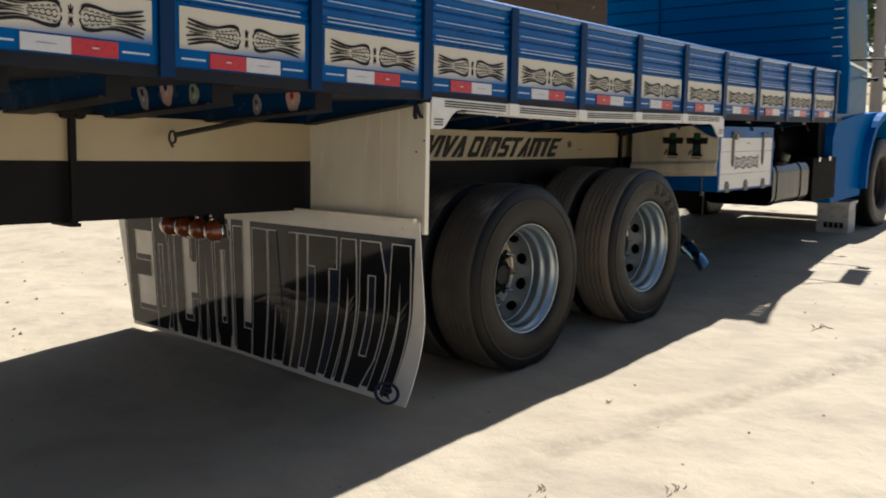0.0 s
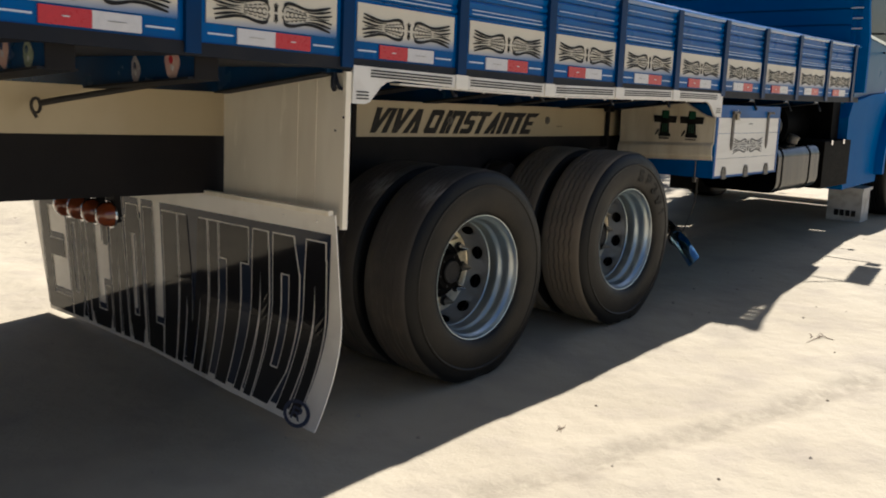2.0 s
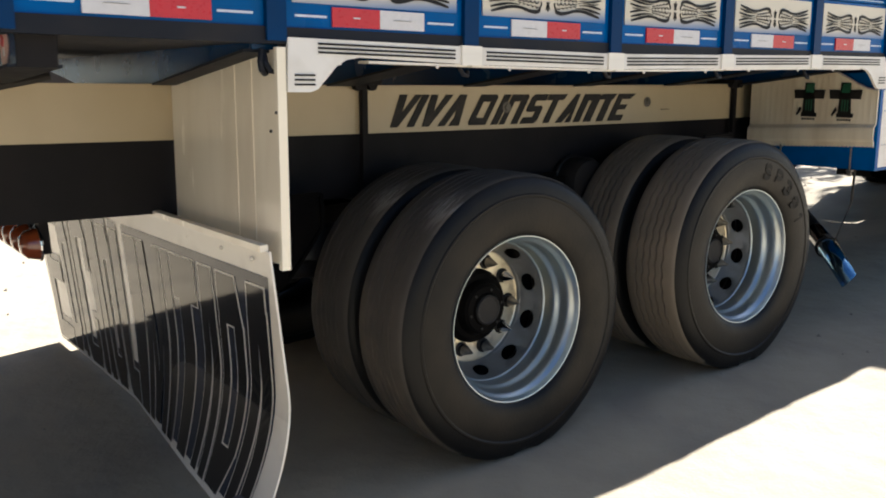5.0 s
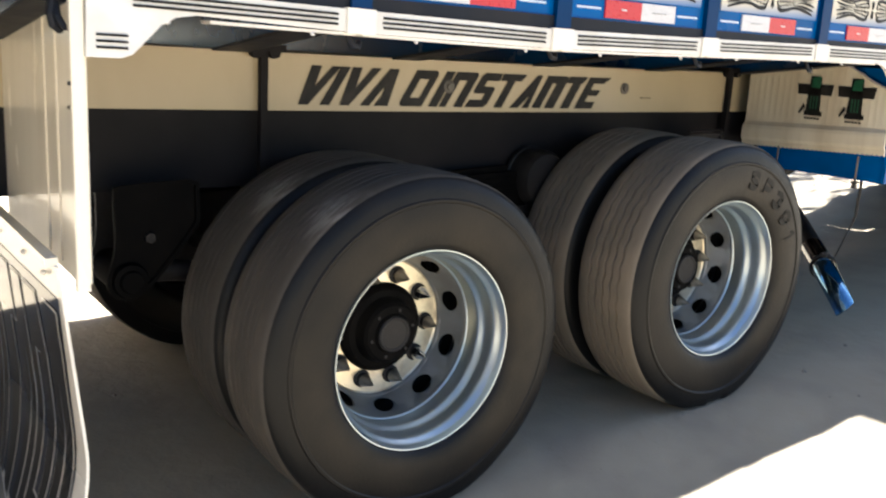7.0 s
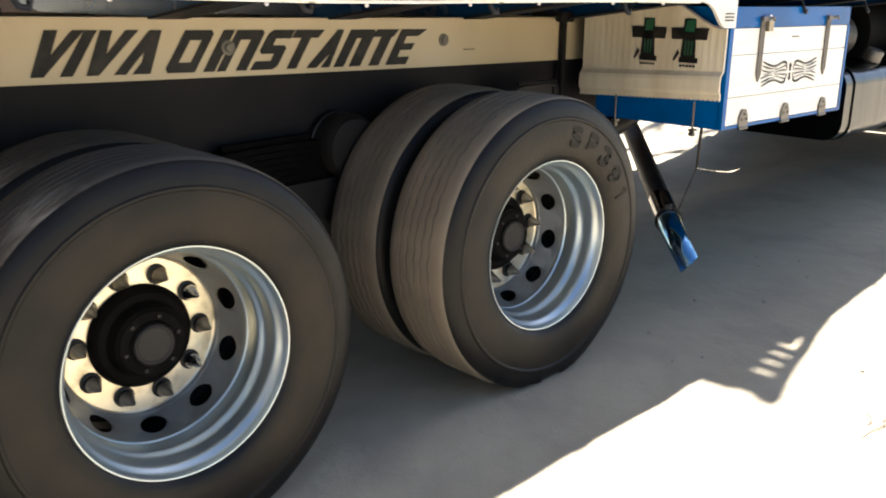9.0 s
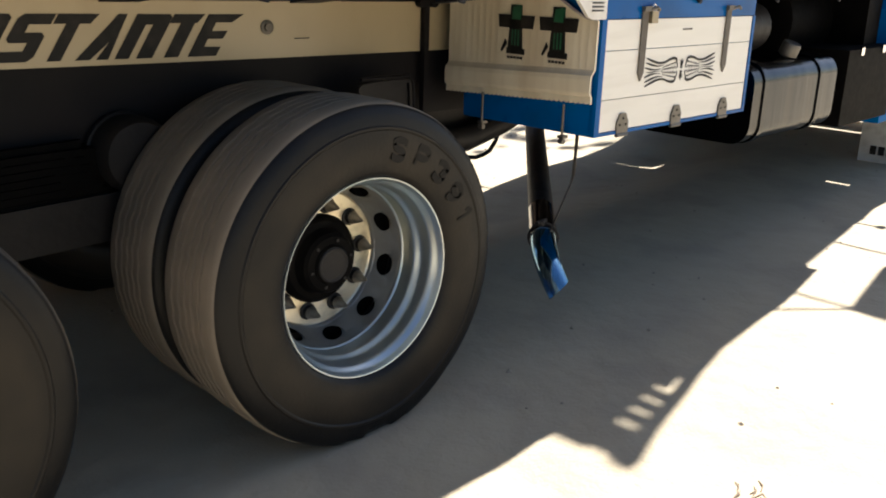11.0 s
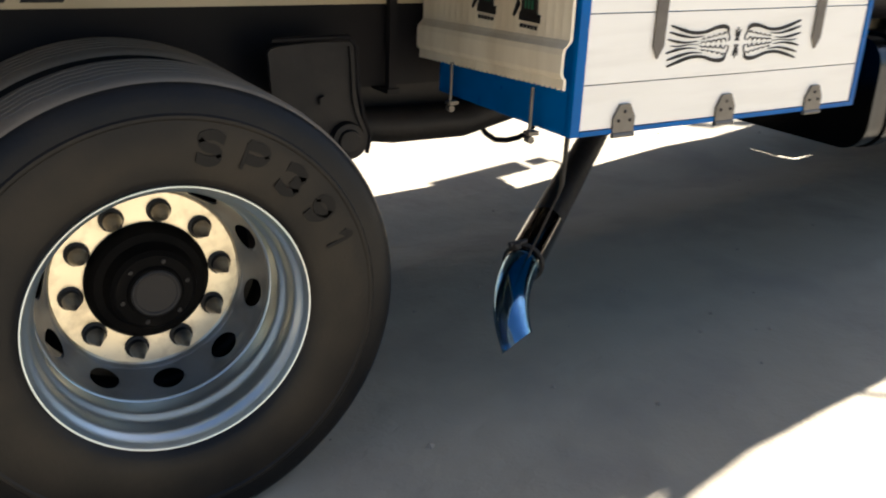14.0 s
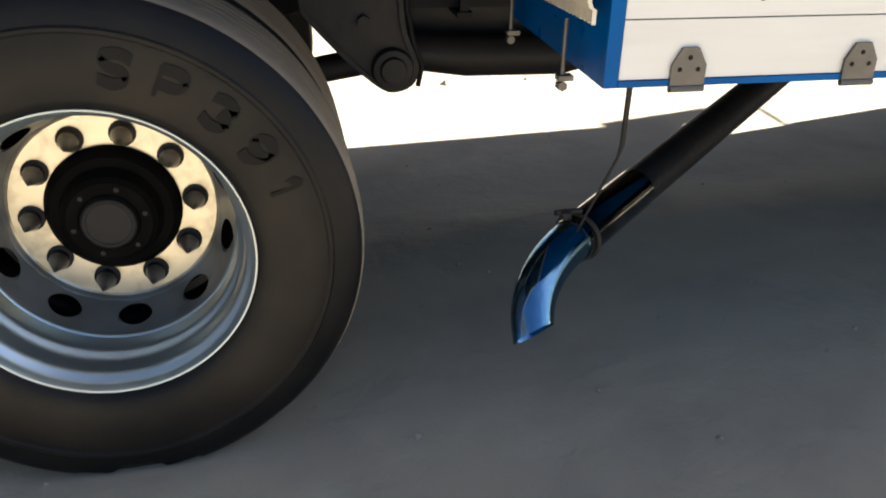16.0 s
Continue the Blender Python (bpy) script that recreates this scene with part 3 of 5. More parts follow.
hub_bm = lathe(bmesh.new(), [(0.139, 0.3), (0.139, 0.245), (0.134, 0.235), (0.128, 0.228), (0.122, 0.222), (0.104, 0.218), (0.098, 0.205), (0.094, 0.188), (0.084, 0.178), (0.062, 0.176), (0.058, 0.17), (0.02, 0.168)], n=48)
HUB_MESH = finish(hub_bm, "hub", HUB_BLACK, smooth=30)
cap_bm = lathe(bmesh.new(), [(0.054, 0.171), (0.054, 0.165), (0.05, 0.1625), (0.046, 0.1635), (0.044, 0.1655), (0.02, 0.166)], n=40)
CAP_MESH = finish(cap_bm, "hub_cap", GREASE, smooth=30)
bolt_bm = lathe(bmesh.new(), [(0.0001, 0.168), (0.0055, 0.168), (0.0055, 0.18)], n=6)
CAP_BOLT = finish(bolt_bm, "cap_bolt", GREASE)
drum_bm = lathe(bmesh.new(), [(0.02, 0.315), (0.2, 0.315), (0.268, 0.335), (0.268, 0.36), (0.205, 0.37), (0.205, 0.5), (0.19, 0.52), (0.02, 0.52)], n=40)
DRUM = finish(drum_bm, "brake_drum", GREASE, smooth=30)


DARK_RIM = RIM.copy()
DARK_RIM.materials[0] = DUSTY_IRON
SHINY_NUT = NUTS.copy()
SHINY_NUT.materials[0] = CHROME


def wheel(x, y, turn_nuts, turn_holes, mirror=False, duals=True, shiny=False, tyre=None):
    base = new("wheel", RIM if duals else DARK_RIM)
    base.parent = truck
    base.matrix_parent_inverse = Matrix.Translation(-truck.location)
    base.matrix_basis = pose(x, y, HUB, 0, 0, 180 if mirror else 0) @ pose(0, 0, 0, 0, turn_holes, 0)
    tagged(base, "polished aluminium wheel with ten round hand holes" if duals else "dark dusty steel steering wheel rim")

    def sub(name, me, m=Matrix(), label=""):
        ob = new(name, me)
        ob.parent = base
        ob.matrix_basis = pose(0, 0, 0, 0, -turn_holes, 0) @ m
        return tagged(ob, label)
    tyre = tyre or TYRE
    sub("tyre", tyre, label="smooth worn black rubber truck tyre" if tyre is WORN_TYRE else "dusty grooved black rubber truck tyre")
    if duals:
        sub("tyre", tyre, pose(0, 0.325, 0), "inner dusty black rubber truck tyre")
    sub("disc_face", FACE_MESH, label="cream-gold stained aluminium mounting face")
    sub("hub", HUB_MESH, label="greasy black hub")
    sub("hub_cap", CAP_MESH)
    sub("brake_drum", DRUM)
    for i in range(10):
        a = radians(turn_nuts + 36 * i)
        sub("wheel_nut", SHINY_NUT if shiny and i in (1, 3) else NUTS, pose(0.1675 * math.sin(a), 0.2035, 0.1675 * math.cos(a)), "pointed steel wheel nut cover")
    for i in range(6):
        a = radians(20 + 60 * i)
        sub("cap_bolt", CAP_BOLT, pose(0.073 * math.sin(a), 0.006, 0.073 * math.cos(a)))
    return base


WY = -0.145
wheel(REAR_X, WY, 22.3, 3.9, shiny=True, tyre=WORN_TYRE)
wheel_front = wheel(FRONT_X, WY, 15.1, -2.2)
wheel(REAR_X, 2 * MID - WY, 5, 20, mirror=True)
wheel(FRONT_X, 2 * MID - WY, 9, 11, mirror=True)
wheel(6.98, WY + 0.02, 3, 12, duals=False, tyre=STEER_TYRE)
wheel(6.98, 2 * MID - WY - 0.02, 3, 12, mirror=True, duals=False, tyre=STEER_TYRE)

MOULD = material("clean_black_rubber", (0.0105, 0.0098, 0.0088), 0.5, spec=0.12, second=(0.006, 0.0055, 0.005), scale=9)
# worn raised characters on the sidewalls: strokes of (share of the width, share of the height)
CHARACTERS = [
    (15.2, [[(0.95, 0.86), (0.55, 0.98), (0.12, 0.82), (0.3, 0.56), (0.75, 0.44), (0.9, 0.2), (0.5, 0.02), (0.05, 0.14)]]),
    (29.2, [[(0.15, 0.0), (0.15, 1.0)], [(0.15, 0.93), (0.7, 0.95), (0.95, 0.72), (0.7, 0.46), (0.2, 0.44)]]),
    (43.6, [[(0.08, 0.86), (0.5, 0.98), (0.9, 0.78), (0.5, 0.53)], [(0.5, 0.53), (0.95, 0.28), (0.5, 0.02), (0.05, 0.14)]]),
    (58.0, [[(0.9, 0.66), (0.5, 0.42), (0.1, 0.66), (0.45, 0.96), (0.88, 0.76), (0.84, 0.36), (0.5, 0.04), (0.15, 0.06)]]),
    (71.0, [[(0.25, 0.8), (0.55, 0.96), (0.55, 0.0)]]),
]


def around(r, a, d):
    return (r * math.sin(a), -0.0234 - d, r * math.cos(a))


for centre, strokes in CHARACTERS:
    bm = bmesh.new()
    for k, stroke in enumerate(strokes):
        ribbon(bm, [(0.35 + 0.056 * v, radians(centre) + 0.15 * (u - 0.5)) for u, v in stroke], [0.021] * len(stroke), around, 0.0012 + 0.0003 * k, n=6)
    moulding = part("sidewall_character", bm, MOULD, wheel_front, "worn raised character on the tyre sidewall")
    moulding.matrix_basis = pose(0, 0, 0, 0, 2.2, 0)
# axles, springs and brackets
for x in (REAR_X, FRONT_X):
    bm = bmesh.new()
    tube(bm, [(x, 0.3, HUB), (x, 0.75, HUB), (x, 0.85, HUB + 0.02), (x, 1.3, HUB + 0.02), (x, 1.4, HUB), (x, 1.85, HUB)], 0.075, n=16)
    ball(bm, (x, MID, HUB + 0.03), 0.2, 0.95)
    part("axle", bm, GREASE, truck, "greasy black drive axle", smooth=40)
for side in (0, 1):
    yc = 0.54 if not side else 2 * MID - 0.54
    bm = bmesh.new()
    for i in range(7):
        half = 0.75 - 0.07 * i
        z = 0.70 + 0.022 * i
        pts = [(0.67 + half * u, z - 0.1 * u * u * (half / 0.75) ** 2) for u in [k / 6 - 1 for k in range(13)]]
        for (xa, za), (xb, zb) in zip(pts, pts[1:]):
            box(bm, xa, xb, yc - 0.045, yc + 0.045, min(za, zb) - 0.009, max(za, zb) + 0.009)
    part("leaf_spring", bm, HUB_BLACK, truck, "dusty black leaf spring pack")
    for sign, xb in ((1, 1.9), (-1, -0.56)):
        bm = bmesh.new()
        outline = [(xb - 0.125, 0.905), (xb - 0.105, 0.926), (xb + 0.085, 0.926), (xb + 0.108, 0.905), (xb + 0.112, 0.78), (xb + 0.122, 0.725), (xb + 0.142, 0.67), (xb + 0.135, 0.625), (xb + 0.1, 0.605), (xb + 0.055, 0.615), (xb - 0.03, 0.695), (xb - 0.11, 0.79), (xb - 0.122, 0.82)]
        if sign < 0:
            outline = [(2 * xb - a, b) for a, b in outline]
        out = (lambda y: facing_side(y))(yc - 0.1)
        plate(bm, outline, out, 0.02)
        ribbon(bm, outline + outline[:1], [0.012] * (len(outline) + 1), facing_side(yc - 0.119), 0.012, n=4)
        # the rear bracket's deep shade is put into its blacker colour
        bracket = part("spring_bracket", bm, HUB_BLACK if xb < 0 else GREASE, truck, "dusty dark iron spring hanger bracket")
        bush = bmesh.new()
        cx = xb + sign * 0.085
        lathe(bush, [(0.002, -0.155), (0.03, -0.155), (0.034, -0.145), (0.048, -0.143), (0.052, -0.13), (0.052, 0.13)], axis=(cx, yc, 0.657), n=24)
        part("bushing", bush, HUB_BLACK if xb < 0 else GREASE, bracket, "round black rubber bushing", smooth=35)
        stud = lathe(bmesh.new(), [(0.0001, -0.135), (0.016, -0.135), (0.016, -0.118)], axis=(xb + sign * 0.02, yc, 0.775), n=6)
        part("bolt", stud, GREASE, bracket)
        arm = tube(bmesh.new(), [(cx, yc, 0.655), (cx - sign * 0.2, yc, 0.628), (cx - sign * 0.66, yc, 0.53)], [0.036, 0.034, 0.04], n=14)
        part("radius_rod", arm, GREASE, truck, "black radius rod from the hanger to the axle", smooth=40)
        part("cheek_plate", plate(bmesh.new(), outline, facing_side(yc + 0.1), 0.02), GREASE, bracket)
        if sign > 0 and not side:
            hose = tube(bmesh.new(), [(xb - 0.12, yc - 0.128, 0.95), (xb + 0.1, yc - 0.13, 0.945), (xb + 0.122, yc - 0.13, 0.915), (xb + 0.124, yc - 0.13, 0.8), (xb + 0.138, yc - 0.13, 0.72), (xb + 0.158, yc - 0.13, 0.66), (xb + 0.146, yc - 0.128, 0.61)], 0.0065, n=8)
            part("air_hose", hose, BLACK, bracket, "thin black air hose along the bracket", smooth=50)
    tri = plate(bmesh.new(), [(0.5, 0.86), (0.84, 0.86), (0.77, 0.6), (0.57, 0.6)], facing_side(yc + 0.0), 0.025)
    trunnion = part("trunnion_bracket", tri, HUB_BLACK, truck, "black trunnion bracket between the axles")
    # made-up drum that blocks the daylight seen through between the axles
    part("chamber", lathe(bmesh.new(), [(0.02, -0.2), (0.1, -0.195), (0.115, -0.17), (0.115, -0.1), (0.122, -0.095), (0.122, -0.08), (0.1, -0.06), (0.02, -0.05)], axis=(0.98, yc + 0.1, 0.8), n=24), GREASE, trunnion, "black brake chamber added to close a gap of light", smooth=40)
    bm = bmesh.new()
    box(bm, -0.15, 1.49, yc - 0.06, yc + 0.06, 0.56, 0.7, 0.015, nx=2)
    part("spring_saddle", bm, GREASE, truck)
    if not side:
        rod = tube(bmesh.new(), [(1.98, yc, 0.675), (2.2, yc + 0.02, 0.64), (2.46, yc + 0.03, 0.625), (2.7, yc + 0.04, 0.66), (2.95, yc + 0.06, 0.72)], [0.045, 0.055, 0.055, 0.05, 0.045], n=14)
        part("torque_rod", rod, GREASE, truck, "black round torque rod", smooth=40)
        gusset = plate(bmesh.new(), [(1.7, 0.98), (3.2, 0.92), (3.2, 0.7), (2.7, 0.66), (2.1, 0.66), (1.7, 0.8)], facing_side(0.66), 0.03)
        part("frame_gusset", gusset, GREASE, truck, "dark steel frame side plate")

# frame rails with cream timber sills on top
for side in (0, 1):
    y0 = 0.58 if not side else 2 * MID - 0.66
    bm = bow(block(TAIL + 0.2, 6.9, y0, y0 + 0.08, 0.845, 1.088, 0.008, nx=26))
    part("frame_rail", bm, BLACK, truck, "black steel frame rail")
    y1 = 0.555 if not side else 2 * MID - 0.675
    bm = bow(block(TAIL + 0.2, 5.0, y1, y1 + 0.12, 1.09, 1.272, 0.006, nx=24))
    sill = part("sill_beam", bm, CREAM, truck, "cream-painted timber sill beam with black lettering" if not side else "cream-painted timber sill beam")
    if not side:
        near_sill = sill
for x in (-2.9, -1.3, 0.67, 2.1, 3.4, 4.8):
    bm = bow(block(x - 0.05, x + 0.05, 0.66, 1.31, 0.88, 1.06, 0.006))
    part("crossmember", bm, BLACK, truck)
for x in (-2.105, -0.15, 2.21, 3.8):
    bm = block(x - 0.012, x + 0.012, 0.527, 0.551, 0.83, 1.287, 0.004)
    box(bm, x - 0.06, x + 0.06, 0.5, 0.67, 1.275, 1.295, 0.006)
    for b in (-0.03, 0.03):
        lathe(bm, [(0.001, 0.0), (0.02, 0.0), (0.02, 0.03)], axis=(x + b, 0.515, 1.272), n=8)
    box(bm, x - 0.02, x + 0.02, 0.52, 0.69, 0.83, 0.844, 0.004)
    part("clamp_strap", bow(bm), BLACK, truck, "black steel clamp strap over the sill")

# slanted lettering on the sill: outlines of (metres along the baseline, share of the height)
def bar_letter(x0, x1):
    return [[(x0, 0), (x0, 1), (x1, 1), (x1, 0)]]


def s_letter(a, b):
    return [[(a, 0), (a + 0.004, 0.22), (b - 0.036, 0.22), (b - 0.036, 0.4), (a + 0.012, 0.4), (a + 0.002, 0.48), (a + 0.004, 0.9), (a + 0.016, 1), (b, 1), (b, 0.78), (a + 0.04, 0.78), (a + 0.04, 0.61),
             (b - 0.012, 0.61), (b, 0.53), (b, 0.1), (b - 0.014, 0)]]


def n_letter(a, b, leg):
    return [[(a, 0), (a, 1), (b - 0.012, 1), (b, 0.92), (b, 0), (b - leg - 0.008, 0), (b - leg - 0.008, 0.76), (a + leg, 0.76), (a + leg, 0)]]


def t_letter(a, b, c, d):
    return [[(c, 0), (c, 0.79), (a, 0.79), (a, 1), (b, 1), (b - 0.012, 0.79), (d, 0.79), (d, 0)]]


SILL_LETTERS = [
    [[(-0.053, 1), (-0.016, 1), (0.001, 0.457), (0.023, 1), (0.057, 1), (0.014, 0), (-0.021, 0)]],
    bar_letter(0.058, 0.093),
    [[(0.102, 1), (0.137, 1), (0.157, 0.44), (0.177, 1), (0.215, 1), (0.167, 0), (0.132, 0)]],
    [[(0.211, 0), (0.25, 1), (0.287, 1), (0.322, 0), (0.266, 0), (0.277, 0.27), (0.268, 0.535), (0.247, 0)]],
    [[(0.376, 0), (0.364, 0.1), (0.364, 1), (0.395, 1), (0.395, 0.24), (0.436, 0.24), (0.436, 0.76), (0.3955, 0.76), (0.3955, 1), (0.453, 1), (0.465, 0.9), (0.465, 0)]],
    bar_letter(0.494, 0.532),
    n_letter(0.541, 0.646, 0.03),
    s_letter(0.66, 0.757),
    t_letter(0.763, 0.878, 0.799, 0.836),
    [[(0.877, 0), (0.935, 1), (0.96, 1), (0.972, 0), (0.938, 0), (0.95, 0.41), (0.918, 0)]],
    n_letter(0.991, 0.998 + 0.108, 0.042),
    t_letter(1.108, 1.21, 1.144, 1.19),
    [[(1.223, 0), (1.223, 1), (1.347, 1), (1.318, 0.8), (1.262, 0.8), (1.262, 0.6), (1.318, 0.6), (1.314, 0.41), (1.262, 0.41), (1.262, 0.22), (1.32, 0.22), (1.32, 0)]],
]
for outlines in SILL_LETTERS:
    bm = bmesh.new()
    for outline in outlines:
        plate(bm, [(a + 0.08 * b, 1.110 - 0.004 * a + 0.127 * b) for a, b in outline], facing_side(0.554), 0.0025)
    part("letter", bow(bm), INK, near_sill)
for x, z in ((0.585, 1.18), (1.513, 1.19)):
    bm = lathe(bmesh.new(), [(0.0001, -0.012), (0.012, -0.012), (0.014, -0.006), (0.024, -0.004), (0.024, 0.0)], axis=(x, 0.555, z), n=18)
    part("carriage_bolt", bow(bm), ZINC, near_sill, "round zinc bolt and washer", smooth=40)
bm = bow(block(1.62, 1.68, 0.551, 0.555, 1.15, 1.153))
part("scratch", bm, GREASE, near_sill)

SHINY_BLUE = material("shiny_blue_rail", (0.02, 0.12, 0.34), 0.16, second=(0.02, 0.1, 0.28), scale=8, coat=1.0)
# bed: cross joists, deck, outer rail
PITCH, POST0 = 0.633, -0.272
posts = [POST0 + PITCH * k for k in range(-5, 8)]
for x in [-2.7, -2.32, -1.93, -1.462] + posts[4:]:
    bm = bmesh.new()
    deep = x < -1
    outline = [(-0.18, 1.36), (-0.18, 1.385), (FAR - 0.07, 1.385), (FAR - 0.07, 1.36), (2 * MID - 0.5, 1.275), (0.5, 1.275)]
    if deep:
        outline = [(-0.2, 1.31), (-0.2, 1.39), (FAR - 0.03, 1.39), (FAR - 0.03, 1.382), (FAR - 0.3, 1.37), (2 * MID - 0.5, 1.268), (0.5, 1.268)]
    plate(bm, outline, facing_rear(x + 0.04), 0.075)
    joist = part("cross_joist", bow(bm), DARK_BLUE, truck, "dark blue tapered cross joist")
    lip = bow(plate(bmesh.new(), [(-0.2, 1.303), (0.5, 1.261), (0.5, 1.268), (-0.2, 1.31)] if deep else [(-0.18, 1.353), (0.5, 1.268), (0.5, 1.275), (-0.18, 1.36)], facing_rear(x + 0.055), 0.115))
    part("joist_lip", lip, RAIL, joist)
    if deep:
        # black plate stands in for the shade under the rail at this end
        part("joist_end", bow(block(x - 0.04, x + 0.045, -0.206, -0.2, 1.304, 1.396, 0.002)), BLACK, joist, "black plate painting the shade at the joist end")
        continue
    hook = bmesh.new()
    tube(hook, [(x - 0.01, -0.2, 1.35), (x - 0.01, -0.21, 1.325), (x, -0.215, 1.305), (x + 0.02, -0.21, 1.302), (x + 0.025, -0.205, 1.315)], 0.007, n=8)
    part("rope_hook", bow(hook), RAIL, joist, "bent iron rope hook")
for i in range(10):
    y = -0.22 + i * 0.247
    part("deck_plank", bed(block(TAIL, 4.98, y, y + 0.2445, 1.402, 1.436, nx=20)), WOOD, truck)
for y0, y1 in ((FACE + 0.005, FACE + 0.06), (FAR - 0.06, FAR)):
    part("bed_rail", bed(block(TAIL, 4.99, y0, y1, 1.398, 1.44, 0.005, nx=26)), RAIL, truck, "dark painted steel bed rail")


def emblem(bm, cx, cz, w, h, y, heavy=1.0):
    """Two waisted halves, clearly apart: heavy flared edges, combed bands at the outer end, a braid of links inside; a thin star between."""
    place = facing_side(y)
    for s in (-1, 1):
        def at(u, v):
            return (cx + s * w * u, cz + h * v)

        def stroke(pts, *widths):
            ribbon(bm, [at(*p) for p in pts], [q * h * heavy for q in widths], place, 0.002)
        for m in (1, -1):
            stroke([(0.072, 0.25 * m), (0.08, 0.38 * m), (0.115, 0.43 * m), (0.17, 0.4 * m), (0.24, 0.31 * m), (0.32, 0.3 * m), (0.4, 0.38 * m), (0.485, 0.5 * m)], 0.06, 0.15, 0.17, 0.14, 0.12, 0.13, 0.14, 0.07)
            stroke([(0.07, 0.27 * m), (0.058, 0.14 * m), (0.064, 0.05 * m)], 0.05, 0.06, 0.03)
            stroke([(0.25, 0.21 * m), (0.33, 0.19 * m), (0.41, 0.25 * m), (0.49, 0.34 * m)], 0.02, 0.07, 0.12, 0.06)
            stroke([(0.29, 0.09 * m), (0.36, 0.07 * m), (0.43, 0.1 * m), (0.5, 0.17 * m)], 0.02, 0.06, 0.11, 0.06)
            for i in range(5):
                u = 0.082 + 0.037 * i
                big = 1.0 - 0.12 * i
                stroke([(u, 0.04 * m), (u + 0.012, 0.13 * m * big), (u + 0.03, 0.1 * m * big), (u + 0.036, 0.02 * m)], 0.025, 0.04, 0.04, 0.025)
                stroke([(u + 0.004, 0.24 * m * big), (u + 0.018, 0.29 * m * big), (u + 0.03, 0.22 * m * big)], 0.025, 0.045, 0.025)
        stroke([(0.28, 0.0), (0.35, 0.015), (0.42, -0.015), (0.475, 0.01)], 0.02, 0.03, 0.05, 0.03)
    for a in (0.5, 1.0, math.pi / 2, 2.14, 2.64, -0.5, -1.0, -math.pi / 2, -2.14, -2.64):
        far = 0.4 if abs(math.sin(a)) > 0.8 else 0.2
        ribbon(bm, [(cx + 0.42 * h * r * math.cos(a), cz + h * r * math.sin(a)) for r in (0.09, far * 0.6, far)], [0.015 * h, 0.045 * h, 0.015 * h], place, 0.002, n=2)
    return bm


for k, x0 in enumerate(posts):
    left, right = x0 + 0.028, x0 + PITCH - 0.028
    cx = (left + right) / 2
    near_label = "blue side board with a cream airbrushed field and black ornament"
    bm = bed(block(left, right, FACE + 0.012, FACE + 0.05, 1.44, 1.652, 0.004, nx=2))
    board = part("side_board", bm, BLUE, truck, near_label)
    field = block(left + 0.022, right - 0.022, FACE + 0.007, FACE + 0.0115, 1.503, 1.64, 0.0015)
    part("painted_field", bed(field), FIELD, board, "cream airbrushed field")
    part("ornament", bed(emblem(bmesh.new(), cx, 1.56, 0.485, 0.084, FACE + 0.006, 0.88)), INK, board, "black wavy line ornament")
    order = (SILVER, RED) if (k % 2) == 1 else (RED, SILVER)
    for i, mat in enumerate(order):
        a = cx - 0.15 + 0.15 * i
        tape = bed(block(a, a + 0.1495, FACE + 0.006, FACE + 0.0115, 1.447, 1.497, 0.001))
        part("reflector", tape, mat, board, "red reflective tape" if mat is RED else "white reflective tape")
        tag = bed(block(a + 0.065, a + 0.085, FACE + 0.004, FACE + 0.006, 1.47, 1.474)) if mat is RED else bed(block(a + 0.045, a + 0.105, FACE + 0.004, FACE + 0.006, 1.4715, 1.4725))
        part("tape_mark", tag, SILVER if mat is RED else ZINC, board)
    for a, b in ((left + 0.03, cx - 0.165), (cx + 0.165, right - 0.03)):
        part("pinstripe", bed(block(a, b, FACE + 0.0095, FACE + 0.0125, 1.468, 1.474)), PINSTRIPE, board)
    for i, (z0, z1) in enumerate(((1.656, 1.722), (1.726, 1.79), (1.794, 1.855))):
        bm = bmesh.new()
        outline = [(FACE + 0.05, z0), (FACE + 0.02, z0), (FACE + 0.012, z0 + 0.012), (FACE + 0.02, (z0 + z1) / 2), (FACE + 0.012, z1 - 0.012), (FACE + 0.02, z1), (FACE + 0.05, z1)]
        plate(bm, outline, lambda a, b, d: (left + (right - left) * d, a, b), 1.0)
        slat = part("upper_slat", bed(bm), BLUE, truck, "blue grooved upper side board slat")
        for z in (z0 + 0.010, z0 + 0.026) if i == 0 else (z0 + 0.018,):
            part("pinstripe", bed(block(left + 0.04, right - 0.04, FACE + 0.0105 + (0.003 if z > z0 + 0.012 else 0), FACE + 0.016, z, z + 0.004)), PINSTRIPE, slat)
    bm = bed(block(x0 - 0.027, x0 + 0.027, FACE - 0.004, FACE + 0.07, 1.405, 1.87, 0.006))
    part("stake_post", bm, POST_BLUE, truck, "dark blue steel stake post")
    far = bed(block(x0, x0 + PITCH, FAR - 0.05, FAR - 0.012, 1.44, 1.86, 0.004, nx=2))
    part("far_side_board", far, BLUE, truck)
part("stake_post", bed(block(4.79 - 0.027, 4.79 + 0.027, FACE - 0.004, FACE + 0.07, 1.405, 1.87, 0.006)), POST_BLUE, truck)
part("top_rail", bed(tube(bmesh.new(), [(TAIL + (4.95 - TAIL) * i / 30, FACE + 0.022, 1.866) for i in range(31)], 0.02, n=14)), SHINY_BLUE, truck, "shiny blue round top rail of the side boards", smooth=50)
part("top_rail", bed(block(TAIL, 4.95, FAR - 0.055, FAR - 0.005, 1.856, 1.872, 0.004, nx=26)), CAB_BLUE, truck)
